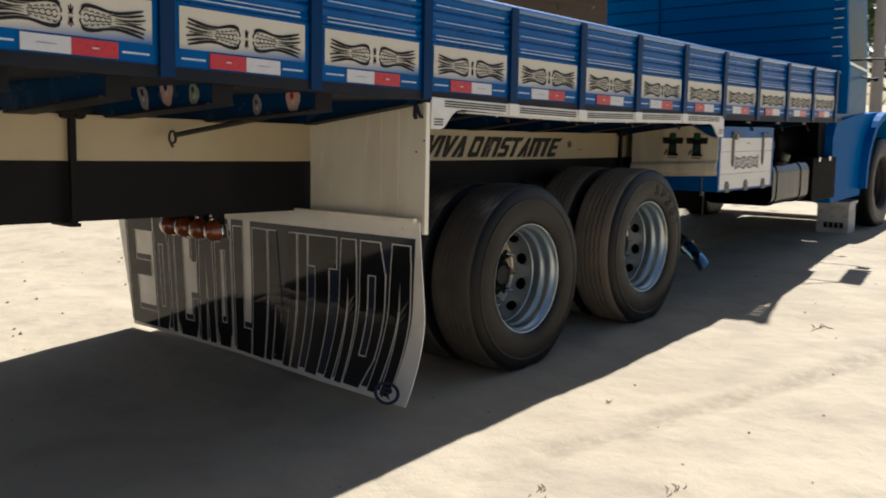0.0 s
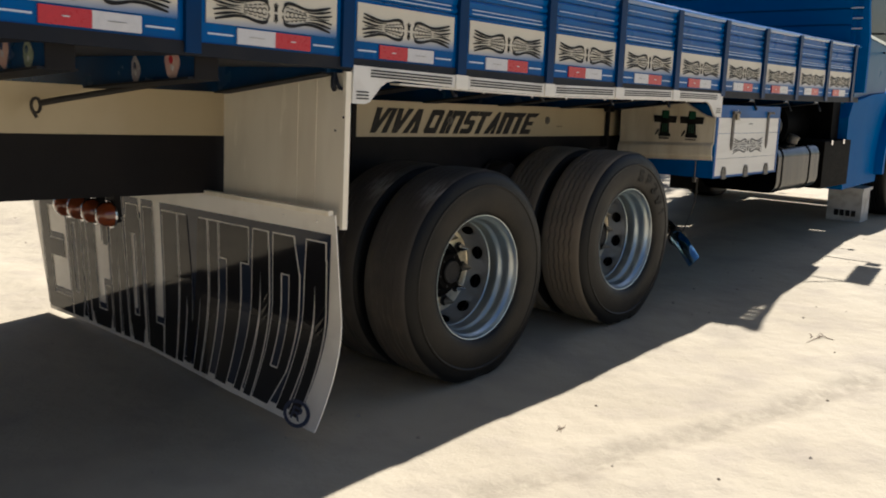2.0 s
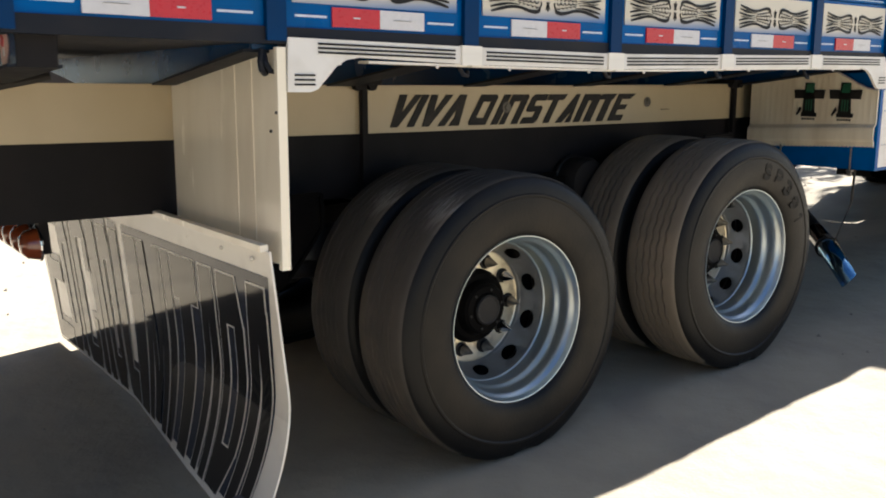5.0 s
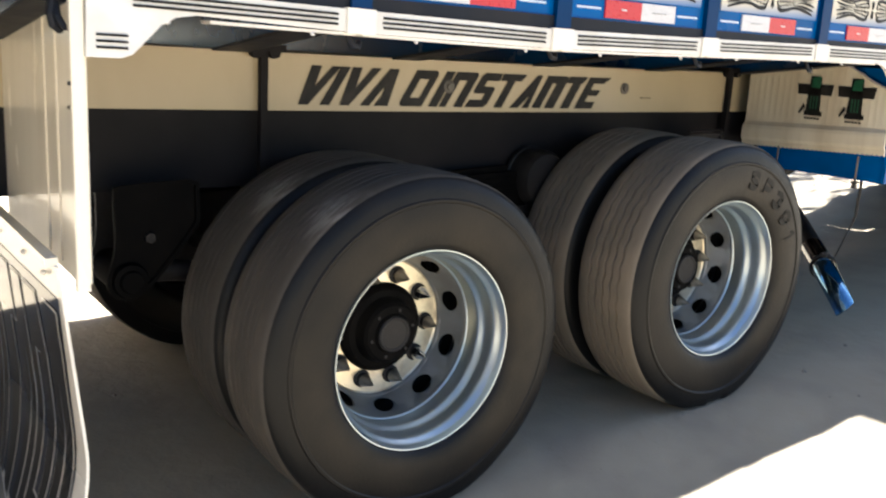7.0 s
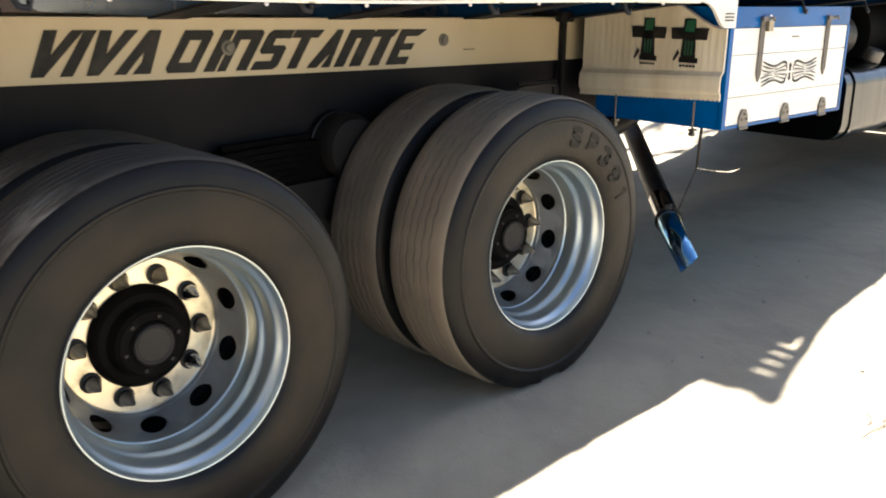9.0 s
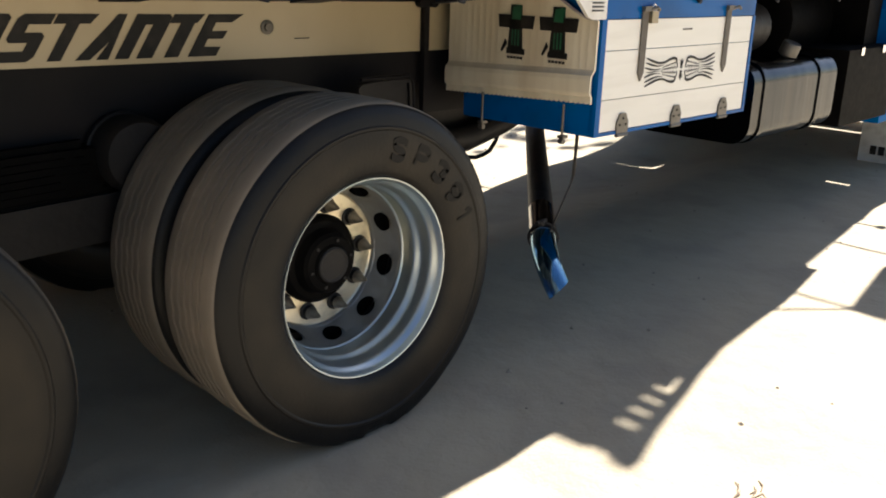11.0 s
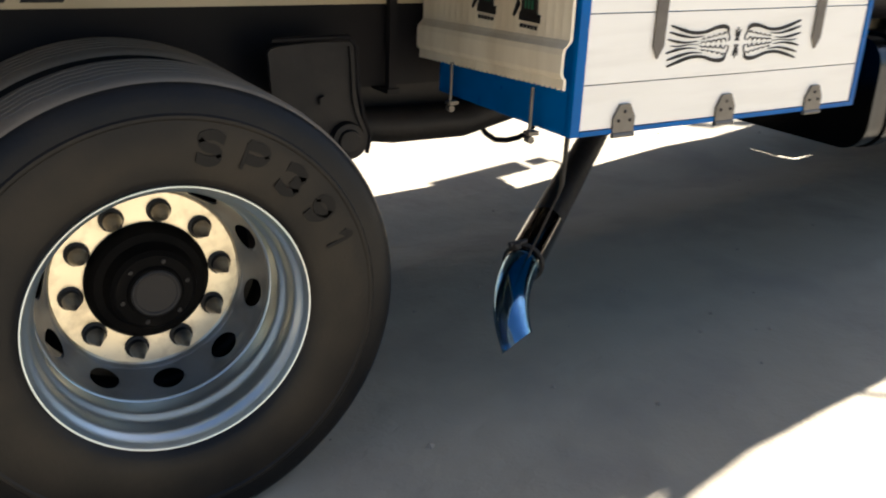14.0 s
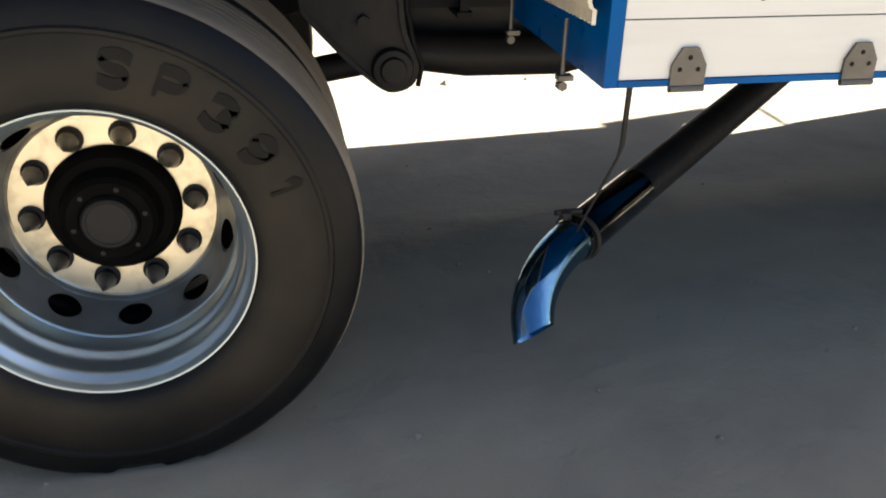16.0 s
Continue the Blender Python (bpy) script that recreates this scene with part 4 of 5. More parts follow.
part("tailgate", bed(block(TAIL - 0.06, TAIL, FACE, FAR, 1.4, 1.87, 0.006)), BLUE, truck)

# white valance under the rail, with scrolled ends
VY = -0.24


def hang(bm):
    """The valance follows the bed and rises a little towards both its ends."""
    bed(bm)
    for v in bm.verts:
        u = min(1.0, max(0.0, (v.co.x - 0.1) / 1.6))
        v.co.z += 0.005 + 0.014 * min(1.0, max(0.0, (0.5 - v.co.x) / 1.3)) + 0.02 * u * u * (3 - 2 * u)
    return bm


edges = [-0.877] + [x for x in posts if -0.5 < x < 2.0] + [2.268]
for i, (a, b) in enumerate(zip(edges, edges[1:])):
    bm = bmesh.new()
    first, last = i == 0, i == len(edges) - 2
    outline = [(a + 0.004, 1.396), (b - 0.004, 1.396)]
    scroll = [(0.0, 1.25), (0.075, 1.25), (0.1, 1.258), (0.13, 1.285), (0.165, 1.318), (0.2, 1.336), (0.25, 1.344)]
    if last:
        outline += [(b - 0.004, 1.25)] + [(b - p, q) for p, q in scroll[1:]]
    else:
        outline += [(b - 0.004, 1.345)]
    if first:
        outline += [(a + 0.88 * p, q + 0.008) for p, q in scroll[::-1]]
    else:
        outline += [(a + 0.004, 1.345)]
    plate(bm, outline, facing_side(VY), 0.012)
    valance = part("valance", hang(bm), WHITE, truck, "white painted valance strip with black pinstripes")
    lip = hang(block(a + (0.25 if first else 0.01), b - (0.25 if last else 0.01), VY - 0.006, VY + 0.05, 1.338, 1.3445, 0.002, nx=2))
    part("valance_lip", lip, WHITE, valance)
    for j in range(3):
        z = 1.358 + 0.011 * j
        part("pinstripe", hang(block(a + (0.09 if first else 0.06), b - (0.09 if last else 0.06), VY - 0.0145, VY - 0.0118, z, z + 0.0055)), INK, valance)
        if first or last:
            xa = a + 0.02 if first else b - 0.085
            part("pinstripe", hang(block(xa, xa + 0.06, VY - 0.0145, VY - 0.0118, 1.275 + 0.012 * j, 1.28 + 0.012 * j)), INK, valance)
    if not last:
        cover = hang(block(b - 0.038, b + 0.038, VY - 0.018, VY + 0.02, 1.342, 1.399, 0.003))
        part("joint_cover", cover, PLANK_WHITE, valance, "worn white joint cover")
    for xb in (a + 0.16, b - 0.12):
        drop = ball(bmesh.new(), (xb, VY - 0.004, 1.335), 0.006, sub=1)
        part("rivet", hang(drop), SILVER, valance)

# white splash panel ahead of the tail and the long mud flap under it
PX = -0.89
bm = bow(block(PX, PX + 0.02, -0.228, 0.535, 0.795, 1.36, 0.002))
panel = part("splash_panel", bm, PANEL_WHITE, truck, "off-white sheet splash panel with rain streaks")
bm = bow(block(PX - 0.013, PX + 0.012, -0.247, -0.229, 0.785, 1.365, 0.003))
part("edge_strip", bm, PANEL_WHITE, panel, "white edge strip")
for y in (-0.07, 0.04):
    part("seam", bow(block(PX - 0.0025, PX + 0.001, y, y + 0.0015, 0.81, 1.37)), PANEL_WHITE, panel)
for y, z in ((-0.18, 1.15), (-0.238, 1.2)):
    dot = ball(bmesh.new(), (PX - (0.014 if y < -0.2 else 0.002), y, z), 0.005, sub=1)
    part("rivet", bow(dot), GREASE, panel)
bm = tube(bmesh.new(), [(PX - 0.03, -0.2, 1.36), (PX - 0.035, -0.2, 1.33), (PX - 0.03, -0.195, 1.31), (PX - 0.015, -0.185, 1.3)], 0.01, n=8)
part("rope_hook", bow(bm), RAIL, panel)

FLAP_Y0, FLAP_Y1, FLAP_TOP = -0.25, 2.27, 0.9


def flap_x(y, z):
    """The flap hangs straight, bellies forward and curls back at the foot, most at its near corner."""
    far = min(1.0, max(0.0, (y - FLAP_Y0) / 2.4))
    return -0.97 + (0.055 + 0.025 * far) * (0.9 - z) - 0.76 * max(0.0, 1 - 1.7 * far) * max(0.0, 0.5 - z) ** 1.75 - 0.045 * far


def flap_foot(y):
    return 0.06 + 0.03 * min(1.0, max(0.0, (0.4 - y) / 0.65)) + 0.006 * math.sin(y * 4)


bm = bmesh.new()
NYF, NZF = 40, 24
grid = [[None] * (NZF + 1) for _ in range(NYF + 1)]
for side in (0, 1):
    for i in range(NYF + 1):
        y = FLAP_Y0 + (FLAP_Y1 - FLAP_Y0) * i / NYF
        for j in range(NZF + 1):
            z = flap_foot(y) + (FLAP_TOP - flap_foot(y)) * j / NZF
            grid[i][j] = (grid[i][j] or []) + [bm.verts.new((flap_x(y, z) + 0.006 * side, y, z))]
for i in range(NYF):
    for j in range(NZF):
        for s in (0, 1):
            bm.faces.new([grid[a][b][s] for a, b in ((i, j), (i + 1, j), (i + 1, j + 1), (i, j + 1))])
rim_loop = [(i, 0) for i in range(NYF)] + [(NYF, j) for j in range(NZF)] + [(i, NZF) for i in range(NYF, 0, -1)] + [(0, j) for j in range(NZF, 0, -1)]
for (a, b), (c, d) in zip(rim_loop, rim_loop[1:] + rim_loop[:1]):
    bm.faces.new((grid[a][b][0], grid[c][d][0], grid[c][d][1], grid[a][b][1]))
GLOSS_WHITE = material("glossy_white_flap", (0.84, 0.8, 0.72), 0.07, spec=0.3, second=(0.77, 0.73, 0.64), scale=3, rough_spread=0.03, dirt=(0.42, 0.37, 0.3), dirt_scale=5, dirt_amount=0.3)
GLOSS_BLACK = material("glossy_black_print", (0.008, 0.008, 0.009), 0.07, spec=0.22, second=(0.012, 0.011, 0.013), scale=5, rough_spread=0.03)
GLOSS_GREY = material("glossy_grey_print", (0.02, 0.028, 0.05), 0.07, spec=0.22, second=(0.014, 0.02, 0.036), scale=5, rough_spread=0.03)


def dull_corner(m):
    """Road dust has dulled the gloss of the flap's curled near corner."""
    n, l = m.node_tree.nodes, m.node_tree.links
    b = n["Principled BSDF"]
    tc = n.new("ShaderNodeTexCoord")
    sep = n.new("ShaderNodeSeparateXYZ")
    l.new(tc.outputs["Object"], sep.inputs["Vector"])
    masks = []
    for axis, clean, dusty in (("Z", 0.5, 0.3), ("Y", 0.8, 0.35)):
        r = n.new("ShaderNodeMapRange")
        r.interpolation_type = "SMOOTHSTEP"
        r.inputs["From Min"].default_value, r.inputs["From Max"].default_value = clean, dusty
        l.new(sep.outputs[axis], r.inputs["Value"])
        masks.append(r.outputs["Result"])
    both = n.new("ShaderNodeMath")
    both.operation = "MULTIPLY"
    l.new(masks[0], both.inputs[0])
    l.new(masks[1], both.inputs[1])
    x = n.new("ShaderNodeMix")
    l.new(both.outputs[0], x.inputs[0])
    l.new(b.inputs["Roughness"].links[0].from_socket, x.inputs[2])
    x.inputs[3].default_value = 0.6
    l.new(x.outputs[0], b.inputs["Roughness"])


for glossy in (GLOSS_WHITE, GLOSS_BLACK, GLOSS_GREY):
    dull_corner(glossy)
flap = part("mud_flap", bm, GLOSS_WHITE, truck, "wide glossy white mud flap with tall black outlined lettering", smooth=60)


# lettering of the flap as upright bars: each letter is a set of four-cornered strokes in a unit cell
TALL = {
    "E": [(0, 0, 0.3, 0, 0.3, 1, 0, 1), (0.28, 0, 1, 0, 1, 0.14, 0.28, 0.14), (0.28, 0.46, 0.86, 0.46, 0.86, 0.6, 0.28, 0.6), (0.28, 0.87, 1, 0.87, 1, 1, 0.28, 1)],
    "D": [(0, 0, 0.3, 0, 0.3, 1, 0, 1), (0.28, 0, 0.7, 0, 0.96, 0.2, 0.28, 0.2), (0.28, 0.77, 0.98, 0.77, 0.74, 1, 0.28, 1), (0.62, 0.1, 0.96, 0.2, 0.98, 0.78, 0.62, 0.9)],
    "I": [(0, 0, 1, 0, 1, 1, 0, 1)],
    "C": [(0, 0.1, 0.36, 0.04, 0.36, 0.96, 0, 0.9), (0.14, 0, 0.86, 0, 1, 0.14, 0.04, 0.14), (0.04, 0.86, 1, 0.86, 0.86, 1, 0.14, 1), (0.78, 0.12, 1, 0.12, 1, 0.34, 0.78, 0.34), (0.78, 0.66, 1, 0.66, 1, 0.88, 0.78, 0.88)],
    "A": [(0, 0, 0.4, 0, 0.5, 0.76, 0.12, 0.9), (0.6, 0, 1, 0, 0.9, 0.9, 0.5, 0.76), (0.11, 0.74, 0.9, 0.74, 0.86, 1, 0.15, 1)],
    "O": [(0, 0.12, 0.33, 0.04, 0.33, 0.96, 0, 0.9), (0.67, 0.04, 1, 0.12, 1, 0.9, 0.67, 0.96), (0.16, 0, 0.84, 0, 1, 0.2, 0, 0.2), (0, 0.8, 1, 0.8, 0.84, 1, 0.16, 1)],
    "L": [(0, 0, 0.52, 0, 0.52, 1, 0, 1), (0.5, 0, 1, 0, 1, 0.2, 0.5, 0.2)],
    "M": [(0, 0, 0.26, 0, 0.24, 1, 0, 1), (0.74, 0, 1, 0, 1, 1, 0.76, 1), (0.4, 0.02, 0.58, 0.02, 0.3, 1, 0.08, 1), (0.42, 0.02, 0.6, 0.02, 0.92, 1, 0.7, 1)],
    "T": [(0, 0.78, 1, 0.78, 1, 1, 0, 1), (0.25, 0, 0.73, 0, 0.73, 0.8, 0.25, 0.8)],
}
LETTER_TOP, LEAN = 0.788, 0.09


def flap_letter(c, y_left, wide, grow, lift, up=0.0):
    """One letter on the flap's curved rear face, leaning out at the foot, its strokes widened by grow metres."""
    bm = bmesh.new()
    foot = flap_foot(y_left - wide / 2 + LEAN) + 0.022
    tall = LETTER_TOP - foot
    for k, q in enumerate(TALL[c]):
        corners = [(wide * q[i], q[i + 1]) for i in (0, 2, 4, 6)]
        mx, my = sum(p[0] for p in corners) / 4, sum(p[1] for p in corners) / 4
        corners = [(a + math.copysign(grow, a - mx), b * tall + math.copysign(grow * 0.9, b - my)) for a, b in corners]
        n = 14 if max(p[1] for p in corners) - min(p[1] for p in corners) > 0.3 else 3
        rows = []
        for j in range(n + 1):
            t = j / n
            row = []
            for lo, hi in ((0, 3), (1, 2)):
                a = corners[lo][0] * (1 - t) + corners[hi][0] * t
                b = corners[lo][1] * (1 - t) + corners[hi][1] * t
                y = y_left - a + LEAN * (1 - b / tall)
                z = max(foot + up + b, flap_foot(y) + 0.006)
                row.append(bm.verts.new((flap_x(y, z) - lift - 0.00015 * k, y, z)))
            rows.append(row)
        for r, t in zip(rows, rows[1:]):
            bm.faces.new((r[0], r[1], t[1], t[0]))
    return bm


FLAP_WORDS = (("E", 2.165, 1.885), ("D", 1.872, 1.728), ("I", 1.712, 1.672), ("C", 1.656, 1.445), ("A", 1.43, 1.28), ("O", 1.264, 1.126),
              ("L", 1.092, 0.944), ("I", 0.928, 0.811), ("M", 0.795, 0.576), ("I", 0.56, 0.497), ("T", 0.482, 0.284), ("A", 0.268, 0.134), ("D", 0.118, -0.049), ("A", -0.064, -0.214))
for c, y_left, y_right in FLAP_WORDS:
    wide = y_left - y_right
    letter = part("letter", flap_letter(c, y_left, wide, 0.0, 0.0042), GLOSS_BLACK, flap)
    part("letter_outline", flap_letter(c, y_left, wide, 0.006, 0.0028), GLOSS_WHITE, letter)
    part("letter_shadow", flap_letter("I" if c in "DTAM" else c, y_left + 0.004, wide, 0.013, 0.0014, 0.026), GLOSS_GREY, letter)
ring = bmesh.new()
for r0, r1 in ((0.034, 0.046),):
    for i in range(28):
        u, v = 2 * math.pi * i / 28, 2 * math.pi * (i + 1) / 28
        q = [(r0, u), (r1, u), (r1, v), (r0, v)]
        verts = []
        for r, a in q:
            y, z = -0.11 + 1.9 * r * math.cos(a), 0.117 + r * math.sin(a)
            verts.append(ring.verts.new((flap_x(y, z) - 0.005, y, z)))
        ring.faces.new(verts)
for quad in ([(-0.016, -0.022), (-0.009, -0.022), (-0.009, 0.022), (-0.016, 0.022)], [(-0.009, 0.014), (0.01, 0.014), (0.014, 0.022), (-0.009, 0.022)], [(-0.009, -0.003), (0.01, -0.003), (0.01, 0.005), (-0.009, 0.005)],
             [(0.009, 0.0), (0.017, 0.004), (0.017, 0.018), (0.009, 0.018)], [(0.0, -0.003), (0.008, -0.003), (0.018, -0.022), (0.01, -0.022)]):
    verts = []
    for a, b in quad:
        y, z = -0.11 - 1.9 * a, 0.117 + b
        verts.append(ring.verts.new((flap_x(y, z) - 0.005, y, z)))
    ring.faces.new(verts)
part("round_mark", ring, NAVY_INK, flap, "navy circled letter mark")
batten = block(-0.985, -0.962, FLAP_Y0 + 0.02, FLAP_Y1, 0.898, 0.916, 0.002)
part("flap_batten", batten, PANEL_WHITE, flap, "white strip along the flap's top")
for y in (-0.15, 0.05, 0.3, 0.55):
    part("rivet", ball(bmesh.new(), (-0.976, y, 0.868), 0.007, sub=1), GLOSS_WHITE, flap)

# amber lamps under the tail
for i in range(4):
    y = 0.79 + 0.128 * i
    bm = lathe(bmesh.new(), [(0.001, -0.06), (0.028, -0.056), (0.047, -0.038), (0.055, -0.008), (0.055, 0.0)], n=24)
    bmesh.ops.rotate(bm, verts=bm.verts, cent=(0, 0, 0), matrix=Matrix.Rotation(radians(-90), 3, "Z"))
    bmesh.ops.translate(bm, verts=bm.verts, vec=(-1.307, y, 0.825))
    lamp = part("tail_lamp", bm, AMBER, truck, "round amber glass tail lamp", smooth=50)
    bezel = tube(bmesh.new(), [(-1.307, y + 0.057 * math.sin(2 * math.pi * j / 24), 0.825 + 0.057 * math.cos(2 * math.pi * j / 24)) for j in range(25)], 0.005, n=6, caps=False)
    part("bezel", bezel, CHROME, lamp, "thin chrome bezel")
    cup = block(-1.304, -1.275, y - 0.035, y + 0.03, 0.79, 0.93, 0.01)
    part("lamp_housing", cup, BLACK, lamp)

# stickers and the loose rod by the sill
for x, y, z, w, h, mat, print_mat, tilt in ((-1.93, 0.25, 1.342, 0.045, 0.085, GREY_STICKER, DARK_BLUE, -32), (-1.93, 0.089, 1.358, 0.06, 0.082, PINK, DARK_BLUE, -22), (-1.93, -0.088, 1.343, 0.045, 0.06, OLIVE_STICKER, DARK_BLUE, -8),
                                            (-1.462, 0.165, 1.33, 0.042, 0.066, GREY_STICKER, NAVY_INK, -4), (-1.462, -0.065, 1.35, 0.064, 0.074, PINK, RED, -18)):
    def patch(scale, dy, dz, front):
        ring = [2 * math.pi * i / 18 for i in range(18)]
        pts = [(w / 2 * scale * (1 + 0.12 * math.sin(3 * a + x)) * math.cos(a), h / 2 * scale * (1 + 0.1 * math.cos(4 * a)) * math.sin(a)) for a in ring]
        c, s = math.cos(radians(tilt)), math.sin(radians(tilt))
        return bow(plate(bmesh.new(), [(y + dy + a * c - b * s, z + dz + a * s + b * c) for a, b in pts], facing_rear(front), 0.0018))
    sticker = part("sticker", patch(1.35, 0, 0, x - 0.0352), mat, truck, "small worn sticker on the blue joist")
    part("sticker_print", patch(0.35, 0.004, 0.014, x - 0.037), print_mat, sticker)
    part("sticker_print", patch(0.26, -0.004, -0.012, x - 0.037), SILVER, sticker)
bm = tube(bmesh.new(), [(-1.70, 0.46, 1.2), (-1.62, 0.45, 1.218), (-1.3, 0.36, 1.29)], 0.011, n=8)
tube(bm, [(-1.712 + 0.016 * math.cos(a), 0.457, 1.192 + 0.026 * math.sin(a)) for a in [2 * math.pi * i / 12 for i in range(13)]], 0.006, n=6, caps=False)
tube(bm, [(-1.72, 0.46, 1.17), (-1.71, 0.455, 1.15)], 0.006, n=6)
part("pull_rod", bow(bm), DUSTY_IRON, truck, "rusty pull rod with a chain link", smooth=40)

# tool box
BX0, BX1, BY0, BY1, BZ0, BZ1 = 2.40, 3.46, -0.098, 0.52, 0.878, 1.35
body = block(BX0, BX1, BY0 + 0.012, BY1, BZ0, BZ1, 0.004, nx=2)
toolbox = part("tool_box", boxed(body), BLUE, truck, "blue tool box with white plank front and leather straps")
for z0, z1 in ((BZ0 + 0.014, 1.0), (1.003, 1.165), (1.168, 1.268)):
    part("plank", boxed(block(BX0 + 0.03, BX1 - 0.02, BY0, BY0 + 0.02, z0, z1, 0.003, nx=2)), PLANK_WHITE, toolbox, "white painted plank")
part("plank", boxed(block(BX0 + 0.002, BX1, BY0 + 0.001, BY0 + 0.02, 1.272, BZ1, 0.003, nx=2)), BLUE, toolbox, "blue top plank")
for a, b, c, d in ((BX0, BX0 + 0.027, BZ0, 1.27), (BX1 - 0.017, BX1, BZ0, 1.27), (BX0 + 0.028, BX1 - 0.018, BZ0, BZ0 + 0.012)):
    part("frame_strip", boxed(block(a, b, BY0 - 0.004, BY0 + 0.02, c, d, 0.002)), BLUE, toolbox)
for x in (2.648, 3.235):
    outline = [(x - 0.018, 1.31), (x + 0.018, 1.31), (x + 0.017, 1.085), (x, 1.055), (x - 0.017, 1.085)]
    strap = boxed(plate(bmesh.new(), outline, facing_side(BY0 - 0.001), 0.006))
    part("strap", strap, LEATHER, toolbox, "dark grey leather strap")
    ring = boxed(block(x - 0.022, x + 0.024, BY0 - 0.016, BY0 - 0.002, 1.295, 1.312, 0.003))
    part("buckle", ring, ZINC, toolbox, "zinc hasp")
    clip = tube(bmesh.new(), [(x + 0.01, BY0 - 0.01, 1.3), (x + 0.045, BY0 - 0.022, 1.308), (x + 0.06, BY0 - 0.02, 1.3)], 0.006, n=8)
    part("hasp_pin", boxed(clip), ZINC, toolbox)
lock = boxed(block(2.668, 2.706, BY0 - 0.02, BY0 - 0.003, 1.255, 1.296, 0.004))
lock = part("padlock", lock, BRASS, toolbox, "small worn brass padlock")
bm = tube(bmesh.new(), [(2.675, BY0 - 0.011, 1.295), (2.676, BY0 - 0.011, 1.312), (2.687, BY0 - 0.011, 1.32), (2.698, BY0 - 0.011, 1.312), (2.699, BY0 - 0.011, 1.295)], 0.0035, n=8)
part("shackle", boxed(bm), CHROME, lock)
for x in (2.562, 2.915, 3.27):
    outline = [(x - 0.034, 0.874), (x + 0.034, 0.874), (x + 0.034, 0.918), (x + 0.016, 0.95), (x - 0.016, 0.95), (x - 0.034, 0.918)]
    hinge = part("hinge", boxed(plate(bmesh.new(), outline, facing_side(BY0 - 0.001), 0.007)), ZINC, toolbox, "grey pointed steel hinge leaf")
    for a, b in ((-0.018, 0.91), (0.018, 0.91), (0, 0.932)):
        part("screw", boxed(ball(bmesh.new(), (x + a, BY0 - 0.008, b), 0.005, sub=1)), GREASE, hinge)
    part("hinge_barrel", boxed(tube(bmesh.new(), [(x - 0.034, BY0 - 0.006, 0.874), (x + 0.034, BY0 - 0.006, 0.874)], 0.007, n=8)), ZINC, hinge)
part("ornament", boxed(emblem(bmesh.new(), 2.925, 1.083, 0.49, 0.1, BY0 - 0.0005, 0.62)), INK, toolbox, "black wavy line ornament")
part("maker_mark", boxed(block(2.91, 2.975, BY0 - 0.002, BY0, 1.226, 1.232)), ZINC, toolbox)

# yellowed ribbed splash cover on the box's tail end
CX = 2.375
bm = bmesh.new()
ys = [0.585 - 0.0104 * i for i in range(67)]


def cover_top(y):
    if y > 0.16:
        return 1.362
    u = min(1.0, (0.16 - y) / 0.25)
    return 1.362 - 0.095 * (u * u * (3 - 2 * u))


rings = []
for i, y in enumerate(ys):
    rib = 0.0005 * (1 if i % 3 else -1)
    top = cover_top(y)
    prof = [(CX + rib, top), (CX + rib, 1.2), (CX + rib, 1.098), (CX - 0.006, 1.09), (CX - 0.017, 1.08), (CX - 0.02, 1.066), (CX - 0.02, 1.024), (CX - 0.016, 1.014),
            (CX - 0.009 + rib, 1.01), (CX - 0.009 + rib, 0.984 + 0.006 * (i % 2))]
    tilt = 0.01 - 0.04 * (y + 0.1)
    prof = [(x, z + (tilt if z < 1.11 else 0)) for x, z in prof]
    rings.append([bm.verts.new((x, y, z)) for x, z in prof] + [bm.verts.new((x + 0.008, y, z)) for x, z in prof[::-1]])
for a, b in zip(rings, rings[1:]):
    for j in range(len(a)):
        bm.faces.new((a[j], a[(j + 1) % len(a)], b[(j + 1) % len(a)], b[j]))
bm.faces.new(rings[0])
bm.faces.new(rings[-1])
cover = part("splash_cover", boxed(bm), PLASTIC, truck, "yellowed ribbed plastic splash cover with two green cross decals")
trim = tube(bmesh.new(), [(CX - 0.002, y, cover_top(y) + 0.003) for y in ys[30:]], 0.005, n=6)
part("cover_trim", boxed(trim), GREY_STICKER, cover, "grey trim along the scrolled edge")
UP = 0.018
